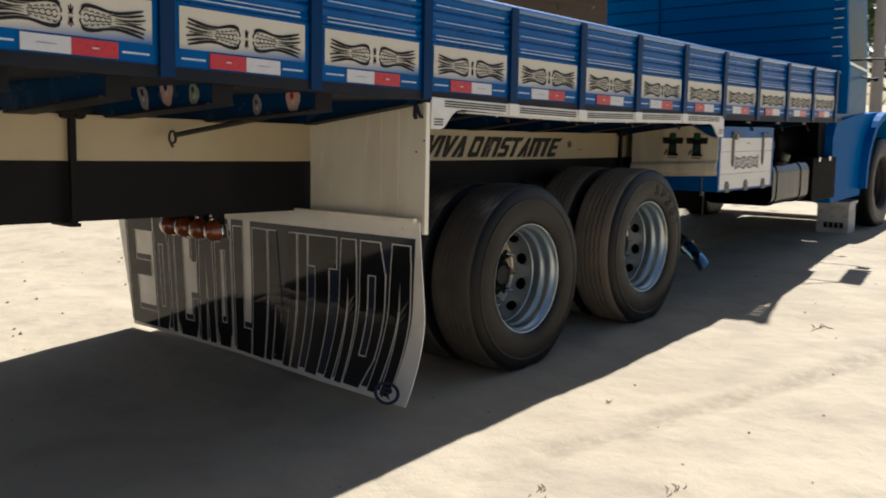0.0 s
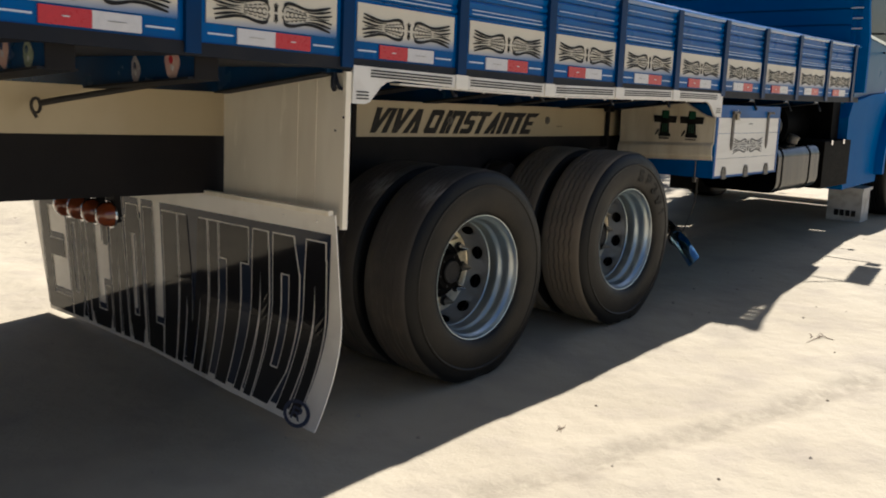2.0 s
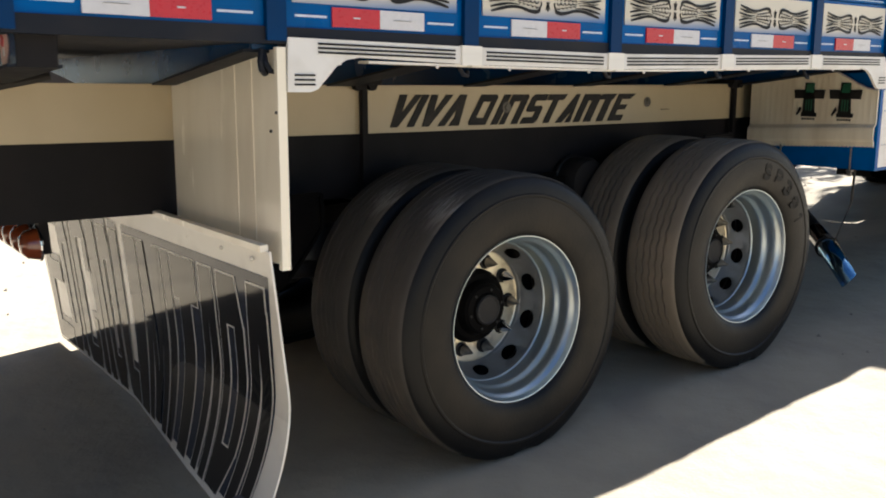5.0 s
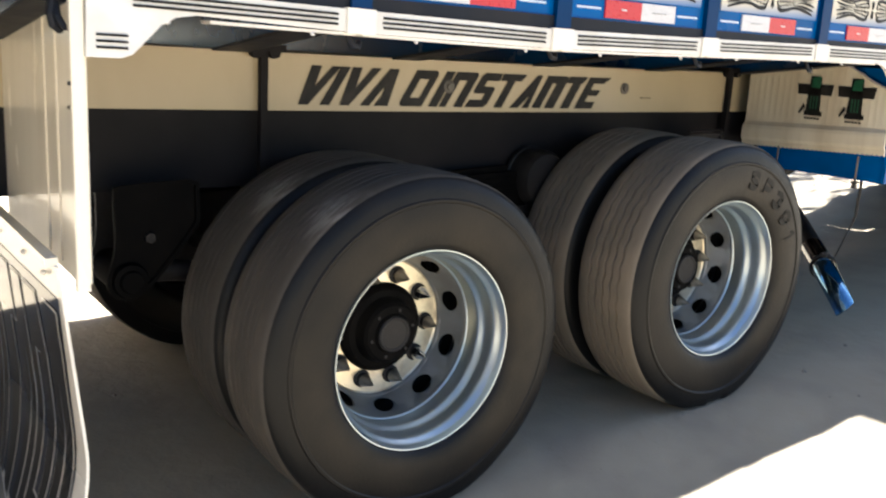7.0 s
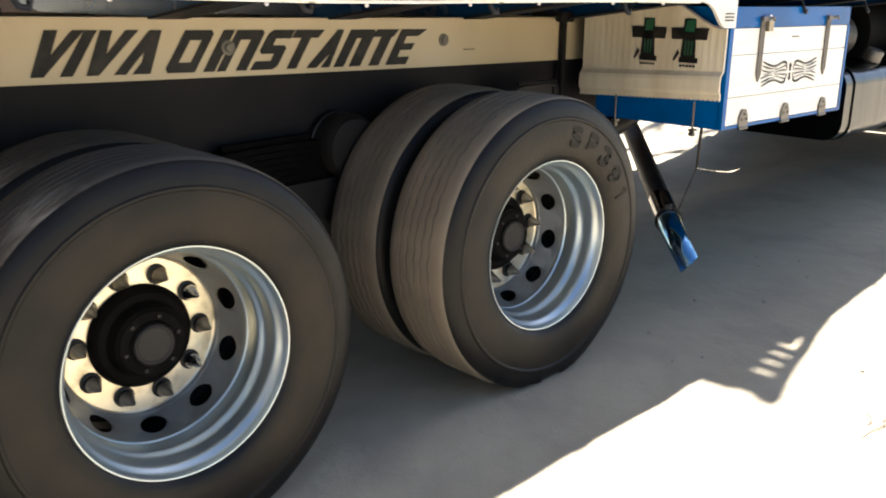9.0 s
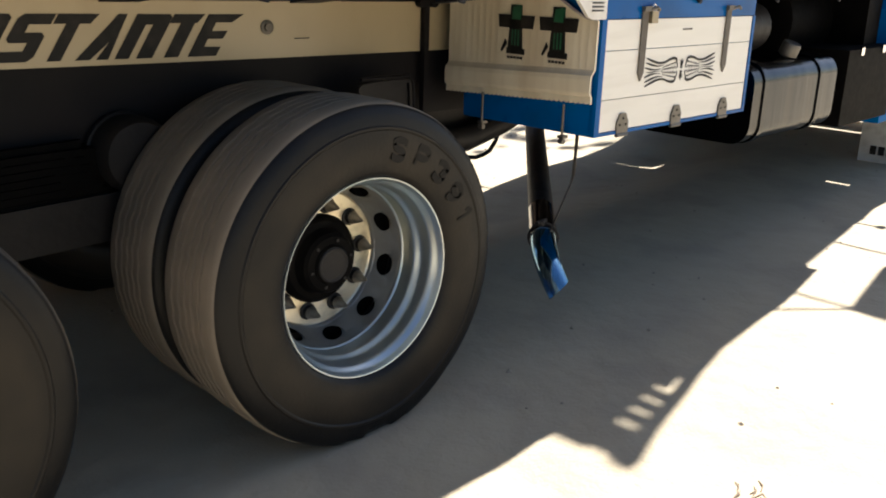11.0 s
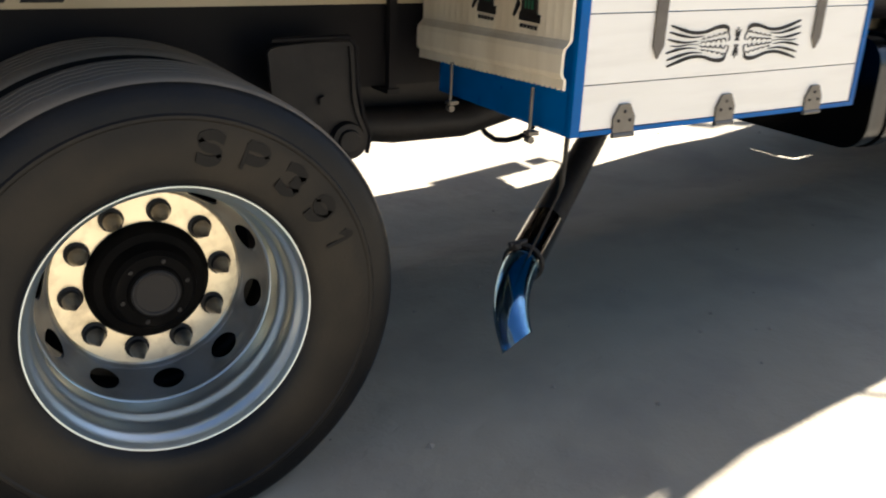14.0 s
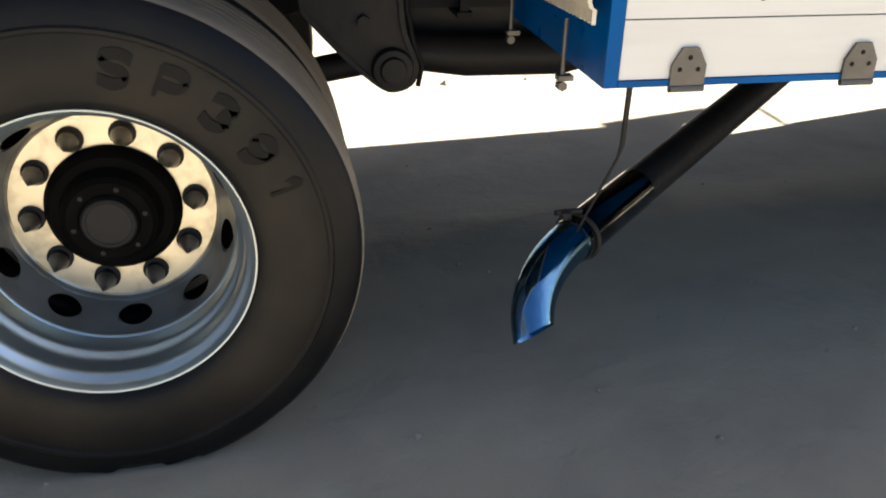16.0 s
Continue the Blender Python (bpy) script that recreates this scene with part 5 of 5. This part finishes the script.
for yc in (0.248, 0.058):
    bm = bmesh.new()
    arms = [[(-0.03, 1.13), (0.03, 1.13), (0.022, 1.285), (-0.022, 1.285)], [(-0.07, 1.205), (0.07, 1.205), (0.075, 1.25), (-0.075, 1.25)], [(-0.04, 1.115), (0.035, 1.115), (0.035, 1.135), (-0.04, 1.135)], [(0.035, 1.15), (0.055, 1.12), (0.06, 1.125), (0.042, 1.165)]]
    for arm in arms:
        plate(bm, [(yc + a * 1.12, b + UP) for a, b in arm], facing_rear(CX - 0.0035), 0.003)
    cross = part("cross_decal", boxed(bm), INK, cover, "black and green cross decal")
    top = plate(bmesh.new(), [(yc + a * 1.12, b + UP) for a, b in [(-0.02, 1.235), (0.017, 1.235), (0.012, 1.278), (-0.024, 1.284)]], facing_rear(CX - 0.0066), 0.002)
    part("decal_fill", boxed(top), GREEN_INK, cross)
    for k in (-0.018, -0.004, 0.01):
        bar = plate(bmesh.new(), [(yc + k, 1.145 + UP), (yc + k + 0.005, 1.145 + UP), (yc + k + 0.005, 1.2 + UP), (yc + k, 1.2 + UP)], facing_rear(CX - 0.0066), 0.002)
        part("decal_fill", boxed(bar), GREEN_INK, cross)
    for k in range(5):
        part("caption_bar", boxed(plate(bmesh.new(), [(yc - 0.035 + 0.015 * k, 1.116), (yc - 0.025 + 0.015 * k, 1.116), (yc - 0.025 + 0.015 * k, 1.125), (yc - 0.035 + 0.015 * k, 1.125)], facing_rear(CX - 0.0035), 0.002)), INK, cross)
for y in (0.0, 0.38):
    bolt = tube(bmesh.new(), [(2.355, y, 0.985), (2.355, y, 0.86)], 0.0045, n=8)
    box(bolt, 2.345, 2.375, y - 0.012, y + 0.012, 0.868, 0.878, 0.002)
    lathe(bolt, [(0.001, -0.01), (0.01, -0.01), (0.01, 0.01), (0.001, 0.01)], axis=(2.355, y, 0.857), n=6)
    part("hanger_bolt", boxed(bolt), ZINC, truck, "dull zinc hanger bolt below the tool box")
bm = tube(bmesh.new(), [Vector(p) for p in ((2.69, 0.9, 0.72), (2.705, 0.9, 0.6), (2.73, 0.9, 0.53), (2.775, 0.9, 0.464), (2.82, 0.9, 0.432), (2.875, 0.9, 0.422), (2.93, 0.9, 0.426), (2.976, 0.9, 0.44), (3.02, 0.9, 0.485), (3.044, 0.9, 0.54), (3.06, 0.9, 0.72))], 0.011, n=8)
part("hanging_cable", bm, BLACK, truck, "loose black cable loop", smooth=50)
bm = tube(bmesh.new(), [(2.43, -0.05, 0.89), (2.43, -0.045, 0.68), (2.425, -0.04, 0.65), (2.345, 0.005, 0.405)], [0.007, 0.006, 0.0035, 0.003], n=8)
part("hanger_rod", bow(bm), DUSTY_IRON, truck, "thin rod that holds the exhaust")

# exhaust
TIP_CHROME = material("smoked_chrome", (0.34, 0.58, 0.78), 0.1, 1.0, second=(0.25, 0.42, 0.58), scale=10, rough_spread=0.04)
ELBOW = Vector((2.344, 0.035, 0.336))
RUN = Vector((0.73, 0.64, 0.06)).normalized()
bm = tube(bmesh.new(), [ELBOW + RUN * 0.26, ELBOW + RUN * 0.9, ELBOW + RUN * 1.9], 0.052, n=24)
exhaust = part("exhaust_pipe", bm, GREASE, truck, "black exhaust pipe", smooth=50)
bm = tube(bmesh.new(), [ELBOW - RUN * 0.02, ELBOW + RUN * 0.1, ELBOW + RUN * 0.3], 0.054, n=24)
part("sleeve", bm, DARK_CHROME, exhaust, "smoked steel sleeve", smooth=50)
tip_end = Vector((2.187, -0.172, 0.226))
pts = curve_points(ELBOW, Vector((2.185, -0.1, 0.325)), tip_end, 14)
bm = tube(bmesh.new(), pts, [0.051 - 0.0004 * i for i in range(15)], n=32, caps=False)
cut = (pts[-1] - pts[-2]).normalized()
skew = Vector((-0.8, 0.3, -0.1)).normalized()
for v in bm.verts:
    d = v.co - tip_end
    if d.length < 0.075 and abs(d.dot(cut)) < 0.01:
        v.co += cut * (0.4 * d.dot(skew))
bmesh.ops.solidify(bm, geom=bm.faces[:], thickness=0.003)
part("tailpipe_tip", bm, TIP_CHROME, exhaust, "chrome curved tailpipe tip", smooth=50)
bm = tube(bmesh.new(), [ELBOW + RUN * 0.012 + 0.056 * (math.cos(a) * RUN.orthogonal().normalized() + math.sin(a) * RUN.cross(RUN.orthogonal()).normalized()) for a in [2 * math.pi * i / 24 for i in range(25)]], 0.006, n=6, caps=False)
ball(bm, ELBOW + Vector((-0.03, -0.01, 0.068)), 0.016, sub=1)
tube(bm, [ELBOW + Vector((-0.055, -0.01, 0.075)), ELBOW + Vector((0.01, 0.0, 0.07))], 0.007, n=8)
part("pipe_clamp", bm, DUSTY_IRON, exhaust, "steel band clamp", smooth=40)

# fuel tank, air tank, battery case
def rounded_tank(x0, x1, y0, y1, z0, z1, r, nx=8):
    bm = bmesh.new()
    ring = []
    for cy, cz, start in ((y1 - r, z1 - r, 0), (y0 + r, z1 - r, 90), (y0 + r, z0 + r, 180), (y1 - r, z0 + r, 270)):
        ring += [(cy + r * math.cos(radians(start + 15 * i)), cz + r * math.sin(radians(start + 15 * i))) for i in range(7)]
    rings = [[bm.verts.new((x0 + (x1 - x0) * i / nx, y, z)) for y, z in ring] for i in range(nx + 1)]
    for a, b in zip(rings, rings[1:]):
        for i in range(len(ring)):
            bm.faces.new((a[i], a[(i + 1) % len(ring)], b[(i + 1) % len(ring)], b[i]))
    bm.faces.new(rings[0])
    bm.faces.new(rings[-1])
    return bm


tank = part("fuel_tank", bow(rounded_tank(3.55, 4.43, -0.155, 0.45, 0.67, 1.03, 0.09)), TANK, truck, "dusty aluminium fuel tank with steel straps", smooth=40)
for x in (3.66, 4.24):
    part("tank_strap", bow(rounded_tank(x - 0.022, x + 0.022, -0.162, 0.457, 0.663, 1.037, 0.095, 1)), TANK, tank, "steel tank strap", smooth=40)
cap = lathe(bmesh.new(), [(0.001, -0.06), (0.04, -0.06), (0.045, -0.05), (0.045, 0.0), (0.03, 0.01)], n=20)
bmesh.ops.rotate(cap, verts=cap.verts, cent=(0, 0, 0), matrix=Matrix.Rotation(radians(-70), 3, "X"))
bmesh.ops.translate(cap, verts=cap.verts, vec=(4.06, -0.05, 1.045))
part("filler_cap", bow(cap), ZINC, tank, "dull metal filler cap", smooth=40)
bm = tube(bmesh.new(), [(3.5, 0.1, 1.17), (3.52, 0.1, 1.17), (3.93, 0.1, 1.17), (3.95, 0.1, 1.17)], [0.07, 0.115, 0.115, 0.07], n=24)
part("air_tank", bow(bm), GREASE, truck, "greasy black air tank", smooth=40)
bm = bow(block(4.62, 5.3, -0.13, 0.45, 0.64, 1.04, 0.03, nx=2))
part("battery_case", bm, HUB_BLACK, truck, "black battery case")
for x in (4.75, 5.05):
    part("case_hasp", bow(block(x, x + 0.04, -0.142, -0.128, 1.01, 1.05, 0.004)), CHROME, truck)
# drum added to keep the gap dark where cab blue would show
gap_drum = tube(bmesh.new(), [(4.56, 0.42, 1.16), (4.58, 0.42, 1.16), (5.2, 0.42, 1.16), (5.22, 0.42, 1.16)], [0.2, 0.24, 0.24, 0.2], n=28)
part("air_cleaner", bow(gap_drum), HUB_BLACK, truck, "black drum behind the cab, added to fill a dark gap", smooth=40)

# headboard behind the cab
HX = 5.0
HY0 = -0.28
bm = block(HX, HX + 0.05, HY0 + 0.12, HEAD_FAR + 0.02, 1.32, 3.1, 0.008)
outer = [(-0.285, 1.29), (-0.285, 1.72), (-0.255, 2.0), (-0.236, 2.3), (-0.248, 2.5), (-0.27, 2.66), (-0.288, 2.9), (-0.31, 3.04), (-0.318, 3.08), (-0.3, 3.1)]
plate(bm, outer + [(-0.24, 3.1), (-0.235, 2.7), (-0.2, 2.45), (-0.2, 1.29)], lambda a, b, d: (HX + 0.05 * d, a, b), 1.0)
box(bm, HX + 0.01, HX + 0.04, -0.203, HY0 + 0.125, 1.29, 2.66, 0.004)
for i in range(4):
    box(bm, HX + 0.01, HX + 0.04, -0.242, HY0 + 0.125, 2.7 + 0.085 * i, 2.745 + 0.085 * i, 0.004)
box(bm, HX + 0.008, HX + 0.042, -0.242, HY0 + 0.125, 3.0, 3.09, 0.004)
headboard = part("headboard", bm, CAB_BLUE, truck, "tall blue panelled headboard behind the cab")
for i in range(11):
    z = 1.6 + 0.135 * i
    part("headboard_slat", block(HX - 0.022, HX + 0.002, HY0 + 0.15, HEAD_FAR - 0.66, z, z + 0.118, 0.006), CAB_BLUE, headboard)
    part("headboard_slat", block(HX - 0.022, HX + 0.002, HEAD_FAR - 0.62, HEAD_FAR + 0.01, z, z + 0.118, 0.006), CAB_BLUE, headboard)

# glints on the headboard's ribs, painted by their pale colour
for i in range(12):
    z = 1.83 + 0.086 * i
    part("louvre", tube(bmesh.new(), [(HX - 0.008, -0.112 - 0.02 * (i % 2), z), (HX - 0.008, -0.215, z)], 0.007, n=8), PINSTRIPE, headboard, "raised rib with a glint painted into its pale colour", smooth=50)

# cab: tall cabin, narrow bonnet, flared fenders over the steered wheels
CY0, CY1 = -0.03, 2 * MID + 0.03


def shell(outline, y0, y1, edge=0.03):
    """A closed body with this side outline between two widths, its edges rounded."""
    bm = plate(bmesh.new(), outline, lambda a, b, d: (a, y0 + (y1 - y0) * d, b), 1.0)
    bmesh.ops.recalc_face_normals(bm, faces=bm.faces)
    bmesh.ops.bevel(bm, geom=[e for e in bm.edges if e.calc_face_angle(0) > 0.4], offset=edge, segments=2, affect="EDGES")
    return bm


cab = part("cab", shell([(5.30, 1.18), (5.30, 2.52), (5.45, 2.66), (6.22, 2.66), (6.42, 2.5), (6.58, 1.78), (6.6, 1.18)], CY0, CY1), CAB_SHEEN, truck, "glossy blue truck cab")
part("bonnet", shell([(6.58, 0.6), (6.58, 1.62), (6.7, 1.66), (7.5, 1.55), (7.66, 1.4), (7.7, 0.6)], 0.42, 2 * MID - 0.42, 0.05), CAB_BLUE, cab, "narrow blue bonnet")
part("grille", shell([(7.68, 0.62), (7.68, 1.36), (7.73, 1.36), (7.73, 0.62)], 0.5, 2 * MID - 0.5, 0.01), BLACK, cab, "black radiator grille")
part("bumper", block(7.66, 7.8, CY0 - 0.1, CY1 + 0.1, 0.22, 0.52, 0.03), PANEL_WHITE, cab, "white front bumper")
part("engine_sump", shell([(5.5, 0.62), (5.5, 0.95), (7.4, 0.95), (7.4, 0.36), (6.6, 0.36), (6.4, 0.5)], 0.68, 2 * MID - 0.68, 0.04), GREASE, cab, "greasy black engine sump")
part("front_axle", tube(bmesh.new(), [(6.98, 0.1, 0.47), (6.98, 0.5, 0.38), (6.98, 2 * MID - 0.5, 0.38), (6.98, 2 * MID - 0.1, 0.47)], 0.055, n=12), GREASE, cab, "black front axle beam", smooth=40)
# added black block: the darkness behind the cab given as a solid
part("bulkhead", block(5.1, 5.29, CY0 + 0.02, CY1, 0.8, 1.33, 0.01), HUB_BLACK, cab, "black block added as the shade below the cab's rear")
for y, sgn in ((CY0, 1), (CY1, -1)):
    inward = lambda lo, hi, y=y, sgn=sgn: (lambda a, b, d: (a, y + sgn * (lo + (hi - lo) * d), b))
    skirt = [(5.33, 0.4), (5.33, 1.06), (5.42, 1.2), (6.0, 1.26), (6.9, 1.28), (6.6, 1.16), (6.42, 0.95), (6.36, 0.66), (6.34, 0.4)]
    body = plate(bmesh.new(), skirt, inward(-0.05, 0.12), 1.0)
    part("fender", body, CAB_BLUE, cab, "deep blue fender and skirt")
    arc = [(6.98 + 0.72 * math.cos(a), 0.54 + 0.74 * math.sin(a)) for a in [radians(-5 + 190 * i / 20) for i in range(21)]]
    inner = [(6.98 + 0.66 * math.cos(a), 0.54 + 0.67 * math.sin(a)) for a in [radians(-5 + 190 * i / 20) for i in range(21)]]
    part("wheel_arch", plate(bmesh.new(), arc + inner[::-1], inward(-0.13, 0.42), 1.0), CAB_BLUE, cab, "rounded blue wheel arch")
    part("side_window", plate(bmesh.new(), [(5.56, 1.85), (5.56, 2.42), (6.3, 2.42), (6.47, 1.74)], inward(-0.006, 0.01), 1.0), GLASS_DARK, cab, "dark side window glass")
    strip = plate(bmesh.new(), [(5.52, 1.82), (5.52, 1.848), (6.5, 1.735), (6.5, 1.707)], inward(-0.02, 0.0), 1.0)
    part("window_strip", strip, CHROME, cab, "bright strip under the window")
    part("door", plate(bmesh.new(), [(5.54, 1.24), (5.54, 1.81), (6.52, 1.7), (6.53, 1.24)], inward(-0.012, 0.004), 1.0), CAB_SHEEN, cab)
    part("door_handle", plate(bmesh.new(), [(5.62, 1.6), (5.62, 1.63), (5.78, 1.62), (5.78, 1.59)], inward(-0.04, -0.01), 1.0), CHROME, cab, "chrome door handle")
    out = lambda a, d, b, y=y, sgn=sgn: Vector((a, y - sgn * d, b))
    for base, tip in ((out(6.0, 0.0, 2.5), out(6.05, 0.36, 2.55)), (out(5.66, 0.0, 2.52), out(6.05, 0.36, 2.55)), (out(6.1, 0.0, 1.83), out(6.08, 0.4, 1.82))):
        part("mirror_arm", tube(bmesh.new(), [base, (base + tip) / 2 + Vector((0, 0, 0.01)), tip], 0.009, n=8), BLACK, cab, "thin black mirror arm", smooth=50)
    a, b = sorted((y - sgn * 0.34, y - sgn * 0.51))
    part("mirror", block(6.03, 6.07, a, b, 2.0, 2.56, 0.018), BLACK, cab, "tall black wing mirror")
    a, b = sorted((y - sgn * 0.38, y - sgn * 0.48))
    part("mirror", block(6.05, 6.08, a, b, 1.84, 1.94, 0.014), BLACK, cab, "small black convex mirror")
    part("mirror_hinge", ball(bmesh.new(), out(6.28, 0.16, 1.63), 0.03, 0.8), BLACK, cab, "small black hinge knob")
    part("hinge_stalk", tube(bmesh.new(), [out(6.3, 0.0, 1.66), out(6.28, 0.16, 1.63)], 0.008, n=8), BLACK, cab)
# added flap that blocks the sunlit ground behind the far front wheel
part("rubber_flap", block(6.28, 6.295, 2 * MID - 0.34, 2 * MID + 0.16, 0.13, 0.9, 0.003), HUB_BLACK, cab, "black flap added to block bright ground by the far front wheel")
# unseen roof panel, added to cast the step in the near shadow edge
part("roof_deflector", block(5.36, 6.3, -0.1, 2 * MID + 0.1, 2.62, 2.7, 0.02), CAB_BLUE, cab, "unseen blue roof panel added for its shadow edge")
part("windscreen", plate(bmesh.new(), [(0.05, 1.8), (0.1, 2.46), (2 * MID - 0.1, 2.46), (2 * MID - 0.05, 1.8)], lambda a, b, d: (6.585 - (b - 1.78) * 0.222 + 0.02 * d, a, b), 1.0), GLASS_DARK, cab)

# ---- white crate by the steering wheel ----
crate = thing("crate", (6.2, 0.12, 0), "weathered white crate on the dirt by the front wheel", "crate")
part("crate_body", block(6.1, 6.34, -0.05, 0.28, -0.006, 0.31, 0.008), CARD, crate)
part("crate_lid", block(6.08, 6.36, -0.065, 0.295, 0.31, 0.34, 0.006), CARD, crate, "white crate lid")
for i in range(4):
    part("dark_mark", block(6.094, 6.101, 0.0 + 0.055 * i, 0.04 + 0.055 * i, 0.05, 0.11), INK, crate)

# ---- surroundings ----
# added out of view: a dark wall for the flap's gloss to mirror
unseen_wall = block(-13.4, -13.1, -9.0, 30.0, -0.1, 12.0, 0.01)
box(unseen_wall, -13.5, -13.0, -9.05, 30.05, 12.0, 12.2, 0.01)
box(unseen_wall, -13.1, -4.5, 6.6, 6.85, -0.1, 3.2, 0.01)
tagged(new("wall_west", finish(unseen_wall, "wall_west", DARK_BOARDS)), "plain dark wall behind the truck, unseen, added to darken reflections", "wall", kind="structure")
building = thing("building", (20, 17, 0), "low brown-roofed plastered building beyond the yard", "building")
part("wall", block(4, 44, 15, 15.3, 0, 6.4), PLASTER, building)
part("wall", block(4, 4.3, 15.3, 24, 0, 6.4), PLASTER, building)
roof = plate(bmesh.new(), [(14.2, 6.2), (14.2, 6.32), (20, 9.2), (26, 6.3), (26, 6.18), (20, 9.05)], lambda a, b, d: (3 + 42 * d, a, b), 1.0)
part("roof", roof, ROOF_TILE, building, "weathered brown tiled roof")
for x in (10, 16, 22, 28, 34):
    window = part("window", block(x, x + 1.4, 14.97, 15.05, 1.1, 2.3), GLASS_DARK, building)
    part("window_frame", block(x - 0.08, x + 1.48, 14.98, 15.03, 1.02, 1.1), POLE, window)
    part("window_frame", block(x - 0.08, x + 1.48, 14.98, 15.03, 2.3, 2.38), POLE, window)
post = lathe(bmesh.new(), [(0.001, 0.0), (0.14, 0.0), (0.10, 7.0), (0.001, 7.0)], n=16)
bmesh.ops.rotate(post, verts=post.verts, cent=(0, 0, 0), matrix=Matrix.Rotation(radians(90), 3, "X"))
bmesh.ops.translate(post, verts=post.verts, vec=(17.5, 2.7, 0))
tagged(new("utility_pole", finish(post, "utility_pole", POLE, 40)), "grey concrete utility pole beyond the truck", "pole")


def tree(x, y, height, seed):
    rng = random.Random(seed)
    t = thing("tree", (x, y, 0), "green leafy tree beyond the yard", "tree", "trees")
    bm = tube(bmesh.new(), [(x, y, 0), (x + 0.1, y, height * 0.25), (x - 0.05, y + 0.1, height * 0.5), (x, y, height * 0.75)], [0.2, 0.16, 0.11, 0.05], n=10)
    tips = []
    for i in range(9):
        a, z = rng.uniform(0, 6.28), height * rng.uniform(0.35, 0.6)
        end = Vector((x + math.cos(a) * height * 0.28, y + math.sin(a) * height * 0.28, z + height * rng.uniform(0.12, 0.35)))
        tube(bm, [(x, y, z), (Vector((x, y, z)) + end) / 2 + Vector((0, 0, 0.15)), end], [0.07, 0.05, 0.02], n=6)
        tips.append(end)
    part("trunk", bm, BARK, t, smooth=50)
    verts, faces = [], []
    for tip in tips:
        for _ in range(230):
            c = tip + Vector((rng.gauss(0, 0.55), rng.gauss(0, 0.55), rng.gauss(0, 0.42)))
            n = Vector((rng.gauss(0, 1), rng.gauss(0, 1), rng.gauss(0, 1))).normalized()
            u = n.orthogonal().normalized() * rng.uniform(0.09, 0.17)
            v = n.cross(u) * 0.5
            k = len(verts)
            verts += [c - u, c + v, c + u, c - v]
            faces.append((k, k + 1, k + 2, k + 3))
    me = bpy.data.meshes.new("crown")
    me.from_pydata(verts, [], faces)
    me.materials.append(LEAF)
    crown = new("crown", me)
    crown.parent = t
    crown.matrix_parent_inverse = Matrix.Translation(-t.location)


# the first tree is unseen behind the headboard, added to shade the far ground
for i, (x, y, h) in enumerate(((14.0, 6.0, 7.5), (22, 3.4, 4.5), (25, -0.5, 5), (27, 6.5, 6), (30, 1.5, 6))):
    tree(x, y, h, i)

# ---- loose stones and twigs ----
rng = random.Random(5)
verts, faces = [], []
for _ in range(520):
    x, y = rng.uniform(-4, 8), rng.choice((rng.uniform(-5.5, -0.4), rng.uniform(2.4, 6.5), rng.uniform(-0.4, 2.4)))
    r = rng.uniform(0.003, 0.011) * (1.6 if rng.random() < 0.06 else 1) * (2.2 if y > 2.4 else 1)
    k = len(verts)
    z = ground_height(x, y)
    for dx, dy, dz in ((1, 0, 0), (0, 1, 0), (-1, 0, 0), (0, -1, 0), (0, 0, 0.8), (0, 0, -0.6)):
        verts.append((x + r * dx * rng.uniform(0.6, 1.3), y + r * dy * rng.uniform(0.6, 1.3), z + r * dz))
    faces += [(k + a, k + b, k + 4) for a, b in ((0, 1), (1, 2), (2, 3), (3, 0))] + [(k + b, k + a, k + 5) for a, b in ((0, 1), (1, 2), (2, 3), (3, 0))]
me = bpy.data.meshes.new("pebbles")
me.from_pydata(verts, [], faces)
me.materials.append(STONE)
tagged(new("pebbles", me), "small pale pebbles scattered on the dirt", "pebbles", kind="stuff")
for n_twig, (x, y) in enumerate(((-0.28, -0.78), (1.86, -1.085), (-1.0, -1.474), (-1.296, -1.108))):
    bunch = None
    for _ in range(rng.randint(5, 7)):
        a, s = rng.uniform(-0.5, 0.6), rng.uniform(0.025, 0.07)
        ox, oy = x + rng.uniform(-0.07, 0.07), y + rng.uniform(-0.03, 0.03)
        z = ground_height(ox, oy) + 0.001
        bm = tube(bmesh.new(), [(ox, oy, z), (ox + s * 0.5 * math.cos(a), oy + s * 0.5 * math.sin(a), z + 0.003), (ox + s * math.cos(a + 0.3), oy + s * math.sin(a + 0.3), z)], [0.0016, 0.0022, 0.001], n=5)
        if bunch is None:
            bunch = thing("twigs", (x, y, z), "small bunch of dry brown twigs on the dirt", "twigs", "twigs on the ground")
        part("twig", bm, TWIG, bunch)
        if n_twig == 1 and len(bunch.children) == 1:
            z = ground_height(1.8, -1.1) + 0.004
            stem = tube(bmesh.new(), [(1.71, -1.09, z), (1.78, -1.094, z), (1.85, -1.11, z + 0.004), (1.885, -1.12, z + 0.006), (1.868, -1.145, z + 0.003), (1.862, -1.185, z)], [0.0014, 0.002, 0.003, 0.0035, 0.003, 0.0015], n=5)
            part("twig", stem, TWIG, bunch)
